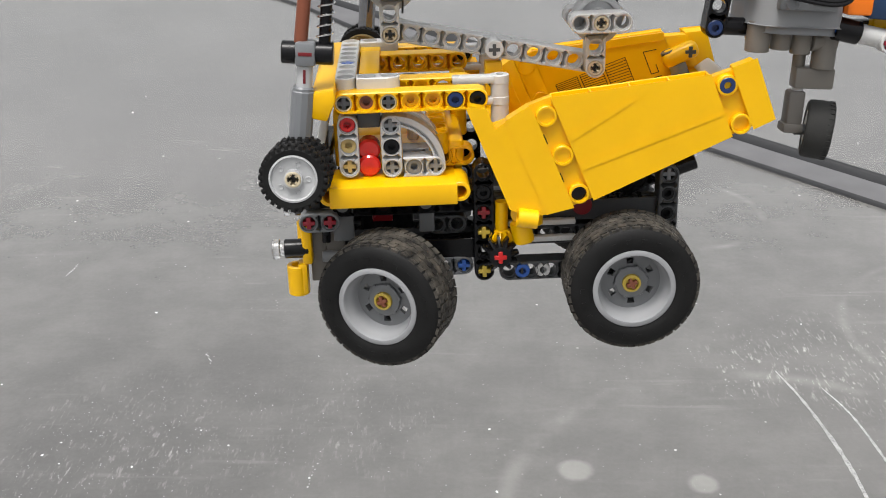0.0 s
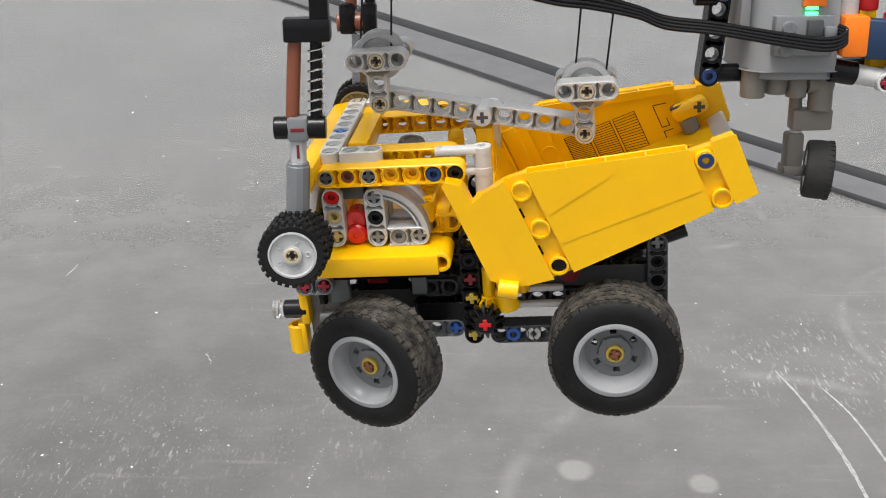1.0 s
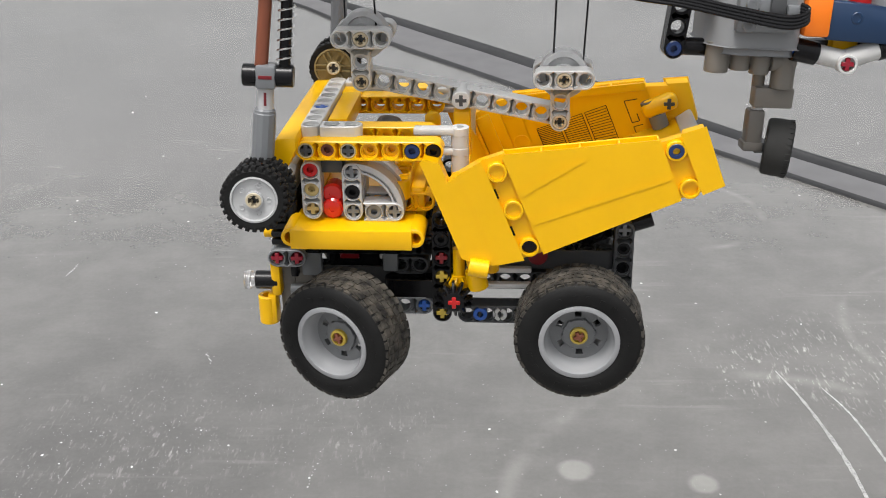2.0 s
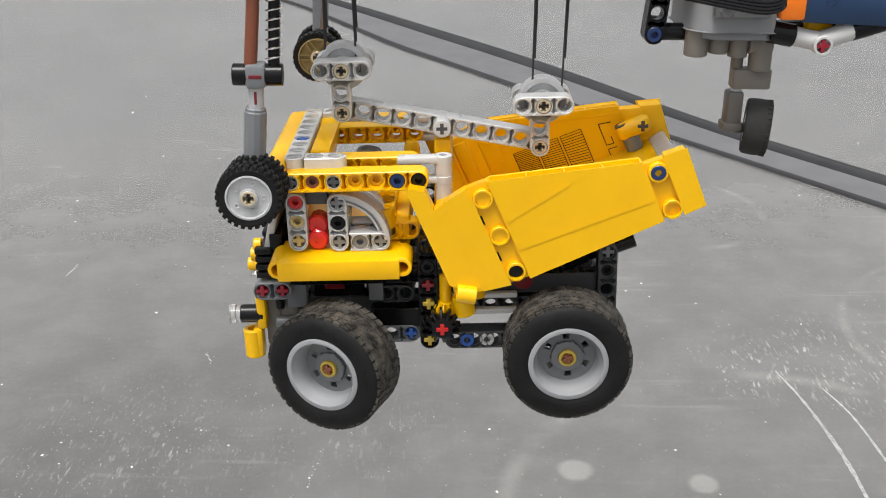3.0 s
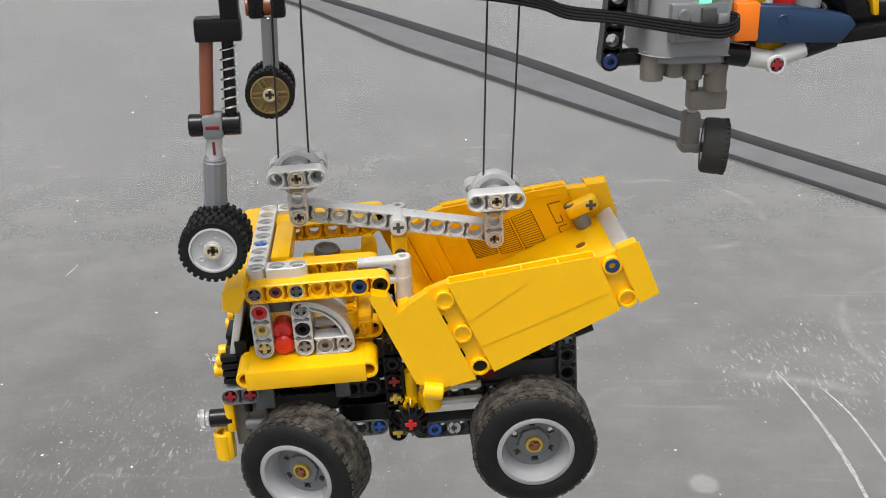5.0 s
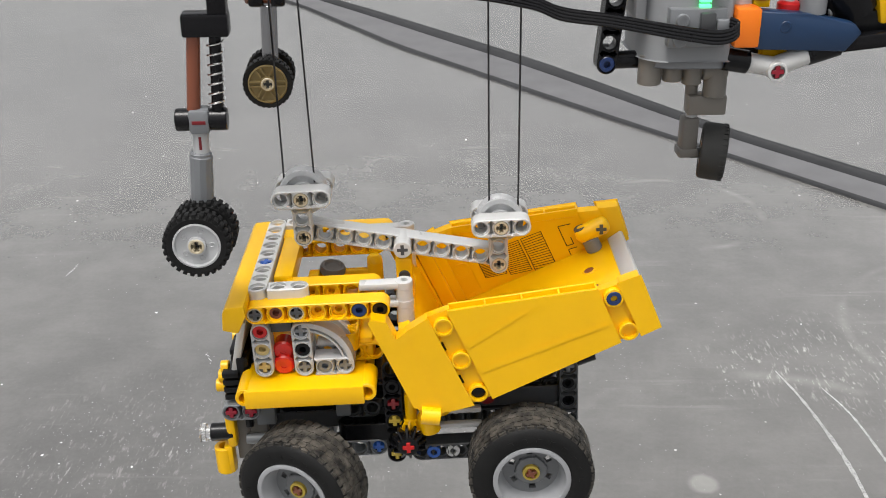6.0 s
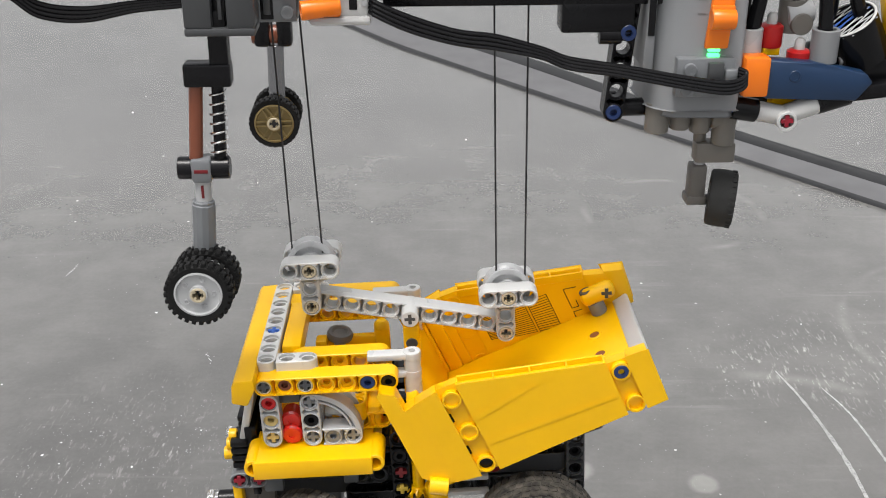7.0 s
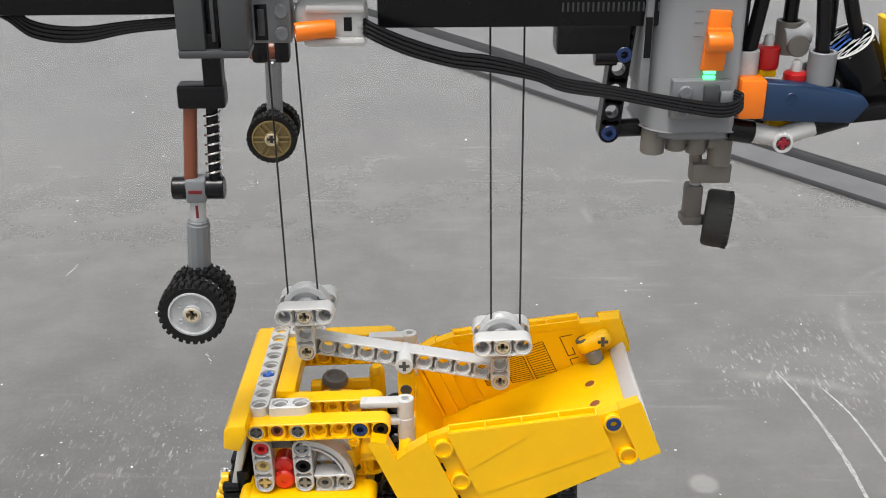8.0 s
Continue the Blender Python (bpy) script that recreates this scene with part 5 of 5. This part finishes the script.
def right_side():
    first = set(HELI.children)
    hbar("cap", (5.6, -0.9, 0.2), (6.75, -0.9, 0.0), 0.55, BLACK, "black round cap")
    hbar("cap_ring", (5.56, -0.9, 0.2), (5.66, -0.9, 0.19), 0.36, BLUE)
    bm = mesh()
    rod(bm, (6.7, -0.9, 0.0), (8.2, -0.9, -0.28), 0.47, 10)
    rod(bm, (7.9, -0.9, -0.3), (9.55, -0.9, 0.3), 0.47, 10)
    ang = part("angle_connector", bm, PALE, HELI, "pale grey angled connector with red pin")
    hbar("angle_ring", (8.05, -1.55, -0.35), (8.05, -0.8, -0.35), 0.47, PALE, "", ang, hollow=0.34)
    pin(ang, (8.05, -1.52, -0.35), NEAR, CRIMSON, "crimson axle end", cross=True)
    hbar("arm", (9.5, -0.8, 0.28), (11.0, -0.8, 0.75), 0.55, BLACK, "black arm")
    hslab("arm_beam", (10.5, -1.0, 0.3), (19.0, -0.2, 1.0), BLACK, "black holed beam", m=pose(0, 0, 0, 0, -6, 0) @ pose(0.0, 0, -1.1))
    hslab("arm_beam", (6.2, 0.5, -0.7), (12.0, 1.2, -0.1), BLACK, m=pose(0, 0, 0, 0, -4, 0))
    hslab("orange_block", (5.78, -1.7, 0.85), (6.95, -0.6, 2.66), ORANGE, "orange rounded block", bevel=0.13)
    bm = mesh()
    prism(bm, [(6.85, 0.72), (6.92, 2.52), (9.3, 2.3), (11.4, 1.85), (11.78, 1.4), (11.1, 0.55)], -1.5, -0.7, bevel=0.1)
    panel = part("blue_panel", bm, NAVY, HELI, "dark blue curved panel")
    pin(panel, (8.15, -1.53, 1.75), NEAR, NAVY, r=0.22, length=0.1)
    hslab("yellow_bit", (7.6, -0.4, -0.3), (8.8, 0.3, 1.2), YELLOW, "yellow bracket", bevel=0.1)
    # red connectors, grey sockets and black hoses
    for x, y, z in ((7.38, 0.2, 2.72), (8.62, -0.3, 1.65)):
        bm = mesh()
        lathe(bm, (x, y, z), Z, [(0, 0), (0.52, 0), (0.55, 0.1), (0.55, 0.95), (0.4, 1.05), (0.22, 1.05), (0.22, 1.4), (0.1, 1.5), (0, 1.5)], 18)
        c = part("hose_valve", bm, RED, HELI, "red round valve with pale nozzle")
        bm = mesh()
        lathe(bm, (x, y, z + 1.05), Z, [(0, 0), (0.24, 0), (0.24, 0.35), (0.14, 0.5), (0, 0.5)], 12)
        part("nozzle", bm, PALE, c)
        hslab("valve_foot", (x - 0.4, y - 0.4, z - 0.35), (x + 0.4, y + 0.4, z + 0.05), YELLOW, "", c)
    for x, y, z, mat in ((9.6, -0.7, 2.2, BATTERY), (8.4, 0.6, 3.3, TAUPE), (6.25, -0.2, 2.2, GREY)):
        hbar("hose_socket", (x, y, z), (x, y, z + 1.5), 0.62, mat, "grey hose socket", hollow=0.45)
    hbar("joint_grey", (8.05, 0.3, 4.1), (9.2, 0.3, 4.3), 0.5, GREY, "grey ball joint", hollow=0.2)
    hbar("joint_pin", (8.62, -0.3, 3.8), (8.62, 0.8, 3.8), 0.5, TAUPE)
    for pts in (((6.3, -0.2, 2.9), (6.55, -0.2, 4.6), (7.15, -0.2, 9)), ((8.35, 0.6, 4.3), (8.4, 0.7, 6.5), (8.45, 0.8, 9)), ((9.6, -0.7, 2.9), (9.5, -0.5, 5.0), (9.2, 0, 9)), ((11.55, 0.3, 3.9), (11.0, 0.3, 5.4), (9.9, 0.3, 9)), ((10.3, 1.2, 3.0), (10.4, 1.2, 5.0), (10.1, 1.4, 9))):
        bm = mesh()
        sweep(bm, spline(pts, 6), 0.33, 12)
        part("hose", bm, BLACK, HELI, "thick black hose")
    # spring-filled sleeve with yellow edge
    d = Vector((-0.6, -0.2, 1)).normalized()
    s = hbar("sleeve", Vector((11.95, 0.6, 2.1)), Vector((11.95, 0.6, 2.1)) + d * 2.1, 1.3, BLACK, "black sleeve with pale rim", hollow=1.16, seg=32)
    e = Vector((11.95, 0.6, 2.1)) + d * 2.1
    hbar("sleeve_rim", e, e + d * 0.07, 1.33, PALE, "pale worn rim", s, hollow=1.22, seg=32)
    m = axes(e - d * 0.08, d)
    for k in range(7):
        x = -0.96 + 0.32 * k
        h = math.sqrt(max(1.2 ** 2 - x * x, 0.05))
        for t in (-1, 1):
            bm = mesh()
            sweep(bm, [m @ Vector((x - 0.16 * t, -h, 0)), m @ Vector((x + 0.02 * t, 0, 0.03)), m @ Vector((x + 0.18 * t, h, 0))], 0.03, 6)
            part("wire", bm, BLUE if k in (2, 3) else GREY, s)
    bm = mesh()
    prism(bm, [(13.0, 1.6), (13.3, 1.6), (13.1, 3.2), (12.45, 5.2), (12.2, 5.1)], -0.6, 0.4, bevel=0.1)
    part("yellow_edge", bm, YELLOW, HELI, "yellow edge panel")
    bm = mesh()
    for k in range(6):
        rod(bm, (10.0 + 0.5 * k, 0.9, 1.0 + 0.2 * k), (10.8 + 0.5 * k, 1.4, 2.6 + 0.1 * k), 0.28, 10)
    part("hose_bundle", bm, BLACK, HELI, "bundle of short black hoses")
    for p, q, mat in (((10.6, 0.0, 2.1), (11.6, 0.0, 2.5), GREY), ((11.0, 0.2, 0.9), (12.6, 0.2, 1.4), YELLOW), ((9.0, 0.8, 0.9), (10.4, 0.8, 1.1), BLACK)):
        hbar("link", p, q, 0.3, mat)

    hslab("side_panel_dark", (5.7, 0.9, 2.4), (6.6, 1.4, 9.0), BLACK, "black side panel")
    hslab("frame_block", (9.6, 1.0, 0.9), (12.4, 1.8, 2.6), BLACK, "black frame block", bevel=0.2)
    hbar("elbow_grey", (9.3, -0.6, 0.6), (10.0, -0.6, 1.0), 0.4, GREY, "grey elbow")
    hslab("frame_bar", (11.0, -0.3, 1.1), (16.0, 0.5, 2.2), BLACK, "black frame bar", bevel=0.15)
    hslab("frame_bar", (12.5, -0.5, 0.5), (18.0, -0.1, 0.75), YELLOW, "yellow frame edge", bevel=0.05, m=pose(0, 0, 0, 0, -6, 0) @ pose(0, 0, -1.1))
    for ob in set(HELI.children) - first:
        ob.location.x -= 0.25 * U


near_gear()
far_gear()
boom()
winch_switch()
battery()
tail_wheel()
right_side()


# ---- cords between the helicopter's winch and the pulleys ----
CORDS = (((-15.7, 2.0, 4.6), (-4.5, -0.1, 5.0)), ((-14.4, 2.0, 4.6), (-3.0, -0.1, 5.0)),
         ((-5.4, 2.0, 5.5), (5.6, -0.1, 3.1)), ((-3.8, 2.0, 5.5), (7.05, -0.1, 3.1)))

TRUCK_ROWS = (
    (0, 0.0103, 0.4189, 1.1288, -2.93, -1.43, 2.68),
    (0.1, 0.0093, 0.4194, 1.1227, -2.42, -1.72, 1.87),
    (0.2, 0.0037, 0.4200, 1.1170, -1.92, -2.00, 1.06),
    (0.3, -0.0053, 0.4205, 1.1152, -1.41, -2.28, 0.26),
    (0.4, -0.0078, 0.4210, 1.1147, -0.91, -2.57, -0.55),
    (0.5, -0.0035, 0.4216, 1.1163, -0.40, -2.85, -1.36),
    (0.6, -0.0001, 0.4196, 1.1202, -0.40, -3.23, -2.18),
    (0.7, 0.0037, 0.4177, 1.1213, -0.40, -3.61, -3.01),
    (0.8, 0.0079, 0.4158, 1.1160, -0.40, -3.98, -3.83),
    (0.9, 0.0075, 0.4138, 1.1104, -0.39, -4.36, -4.66),
    (1, 0.0075, 0.4119, 1.1046, -0.39, -4.74, -5.48),
    (1.1, 0.0065, 0.4132, 1.1049, -0.28, -4.47, -5.52),
    (1.2, 0.0099, 0.4145, 1.1066, -0.17, -4.19, -5.57),
    (1.3, 0.0125, 0.4159, 1.1094, -0.06, -3.92, -5.61),
    (1.4, 0.0133, 0.4172, 1.1112, 0.05, -3.65, -5.66),
    (1.5, 0.0064, 0.4185, 1.1081, 0.17, -3.37, -5.70),
    (1.6, 0.0102, 0.4197, 1.1135, -0.13, -2.90, -5.39),
    (1.7, 0.0074, 0.4210, 1.1192, -0.42, -2.43, -5.08),
    (1.8, -0.0038, 0.4222, 1.1217, -0.72, -1.96, -4.76),
    (1.9, -0.0049, 0.4234, 1.1119, -1.01, -1.50, -4.45),
    (2, -0.0014, 0.4246, 1.1077, -1.30, -1.03, -4.14),
    (2.2, -0.0022, 0.4239, 1.1083, -1.10, -0.87, -2.84),
    (3.3, -0.0174, 0.4224, 1.0934, -2.91, -2.03, 0.49),
    (3.4, -0.0217, 0.4220, 1.0992, -2.99, -2.12, 1.08),
    (3.5, -0.0257, 0.4216, 1.0948, -3.07, -2.21, 1.67),
    (3.6, -0.0189, 0.4206, 1.1017, -2.82, -2.72, 2.17),
    (3.7, -0.0346, 0.4196, 1.0944, -2.57, -3.24, 2.68),
    (3.8, -0.0294, 0.4187, 1.0972, -2.32, -3.75, 3.19),
    (3.9, -0.0328, 0.4177, 1.0882, -2.07, -4.26, 3.70),
    (4, -0.0244, 0.4167, 1.0712, -1.83, -4.78, 4.20),
    (4.1, -0.0198, 0.4171, 1.0601, -1.74, -4.61, 4.11),
    (4.2, -0.0227, 0.4176, 1.0556, -1.66, -4.44, 4.02),
    (4.3, -0.0289, 0.4180, 1.0502, -1.58, -4.27, 3.93),
    (4.4, -0.0300, 0.4184, 1.0584, -1.50, -4.11, 3.83),
    (4.5, -0.0263, 0.4188, 1.0607, -1.41, -3.94, 3.74),
    (4.6, -0.0282, 0.4176, 1.0549, -1.87, -3.62, 3.89),
    (4.7, -0.0272, 0.4164, 1.0574, -2.33, -3.30, 4.04),
    (5.8, -0.0266, 0.4110, 1.0521, -0.96, -3.43, 1.76),
    (6, -0.0250, 0.4099, 1.0496, -0.90, -2.81, 0.83),
    (6.5, -0.0194, 0.4066, 1.0348, -1.59, -2.84, 1.58),
    (7, -0.0221, 0.4001, 1.0233, -1.14, -2.71, 1.19),
    (7.5, -0.0254, 0.3984, 1.0133, -1.64, -2.01, 0.85),
    (8, -0.0244, 0.3924, 1.0058, -2.54, -2.12, 0.20),
)
HELI_ROWS = (
    (0, 0.1001, 0.4075, 1.1517, -6.27, 2.43, 0.94),
    (0.1, 0.0934, 0.4078, 1.1458, -6.07, 1.70, 1.24),
    (0.2, 0.0909, 0.4081, 1.1444, -5.87, 0.97, 1.53),
    (0.3, 0.0878, 0.4084, 1.1443, -5.68, 0.23, 1.83),
    (0.4, 0.0863, 0.4086, 1.1460, -5.48, -0.50, 2.13),
    (0.5, 0.0890, 0.4089, 1.1472, -5.28, -1.23, 2.43),
    (0.6, 0.0875, 0.4065, 1.1473, -5.40, -1.12, 2.23),
    (0.7, 0.0895, 0.4041, 1.1451, -5.52, -1.01, 2.02),
    (0.8, 0.0921, 0.4017, 1.1427, -5.64, -0.91, 1.82),
    (0.9, 0.0943, 0.3992, 1.1391, -5.75, -0.80, 1.62),
    (1, 0.0970, 0.3968, 1.1366, -5.87, -0.69, 1.41),
    (1.1, 0.0961, 0.3978, 1.1353, -5.67, -0.47, 1.20),
    (1.2, 0.0967, 0.3988, 1.1358, -5.46, -0.25, 0.99),
    (1.3, 0.0964, 0.3999, 1.1366, -5.26, -0.02, 0.78),
    (1.4, 0.0963, 0.4009, 1.1374, -5.06, 0.20, 0.57),
    (1.5, 0.0952, 0.4019, 1.1405, -4.85, 0.42, 0.36),
    (1.6, 0.0941, 0.4031, 1.1445, -4.90, 0.76, 0.29),
    (2, 0.0858, 0.4082, 1.1439, -5.11, 2.13, -0.03),
    (2.2, 0.0858, 0.4092, 1.1473, -5.75, 1.14, 0.11),
    (3.3, 0.0707, 0.4223, 1.1466, -1.79, 1.03, 4.49),
    (3.4, 0.0653, 0.4233, 1.1528, -1.72, 1.18, 5.59),
    (3.5, 0.0639, 0.4243, 1.1505, -1.66, 1.34, 6.69),
    (3.6, 0.0645, 0.4229, 1.1547, -2.29, 0.74, 6.83),
    (3.7, 0.0561, 0.4215, 1.1532, -2.92, 0.15, 6.96),
    (3.9, 0.0597, 0.4187, 1.1507, -4.19, -1.05, 7.23),
    (4, 0.0641, 0.4173, 1.1394, -4.83, -1.65, 7.36),
    (4.1, 0.0667, 0.4176, 1.1289, -4.50, -1.54, 7.37),
    (4.2, 0.0680, 0.4178, 1.1238, -4.17, -1.43, 7.37),
    (4.3, 0.0656, 0.4181, 1.1215, -3.85, -1.32, 7.38),
    (4.4, 0.0652, 0.4184, 1.1292, -3.52, -1.21, 7.38),
    (4.5, 0.0622, 0.4186, 1.1338, -3.20, -1.10, 7.38),
    (4.6, 0.0635, 0.4178, 1.1290, -3.01, -1.03, 7.14),
    (4.7, 0.0636, 0.4170, 1.1346, -2.82, -0.96, 6.90),
    (5.8, 0.0608, 0.4084, 1.1392, -0.72, -0.18, 4.25),
    (6, 0.0608, 0.4068, 1.1388, -0.33, -0.04, 3.76),
    (6.5, 0.0669, 0.4030, 1.1301, -0.82, -0.19, 3.74),
    (7, 0.0627, 0.3953, 1.1240, -0.42, -0.05, 2.65),
    (7.5, 0.0604, 0.3955, 1.1189, -0.12, 0.32, 2.87),
    (8, 0.0610, 0.3913, 1.1173, -0.18, 0.03, 2.06),
)


def motions():
    """Keys the truck, the helicopter and the cords that pay out between them."""
    walk(TRUCK, [(r[0], pose(*r[1:])) for r in TRUCK_ROWS])
    walk(HELI, [(r[0], pose(*r[1:])) for r in HELI_ROWS])
    truck = {r[0]: pose(*r[1:]) for r in TRUCK_ROWS}
    heli = {r[0]: pose(*r[1:]) for r in HELI_ROWS}
    times = sorted(set(truck) & set(heli))
    for a, b in CORDS:
        ends = [(t, heli[t] @ (Vector(a) * U), truck[t] @ (Vector(b) * U)) for t in times]
        spans = [(p - q).length for _, p, q in ends]
        size = max(max(spans) / 3 + 0.002, min(min(spans), max(spans) * 0.45))
        for k in range(3):
            bm = mesh()
            rod(bm, (0, 0, 0), (0, 0, size / U), 0.048, 8, 0.0)
            cord = part("cord", bm, CORD)
            tagged(cord, "taut dark grey winch cord above the truck", "cord", "winch cords")
            rows = []
            for t, p, q in ends:
                d = (p - q).normalized()
                turn = d.to_track_quat("Z", "Y").to_matrix().to_4x4()
                s = (p - q).length - size
                rows.append((t, Matrix.Translation(q + d * s * k / 2) @ turn))
            walk(cord, rows)


motions()
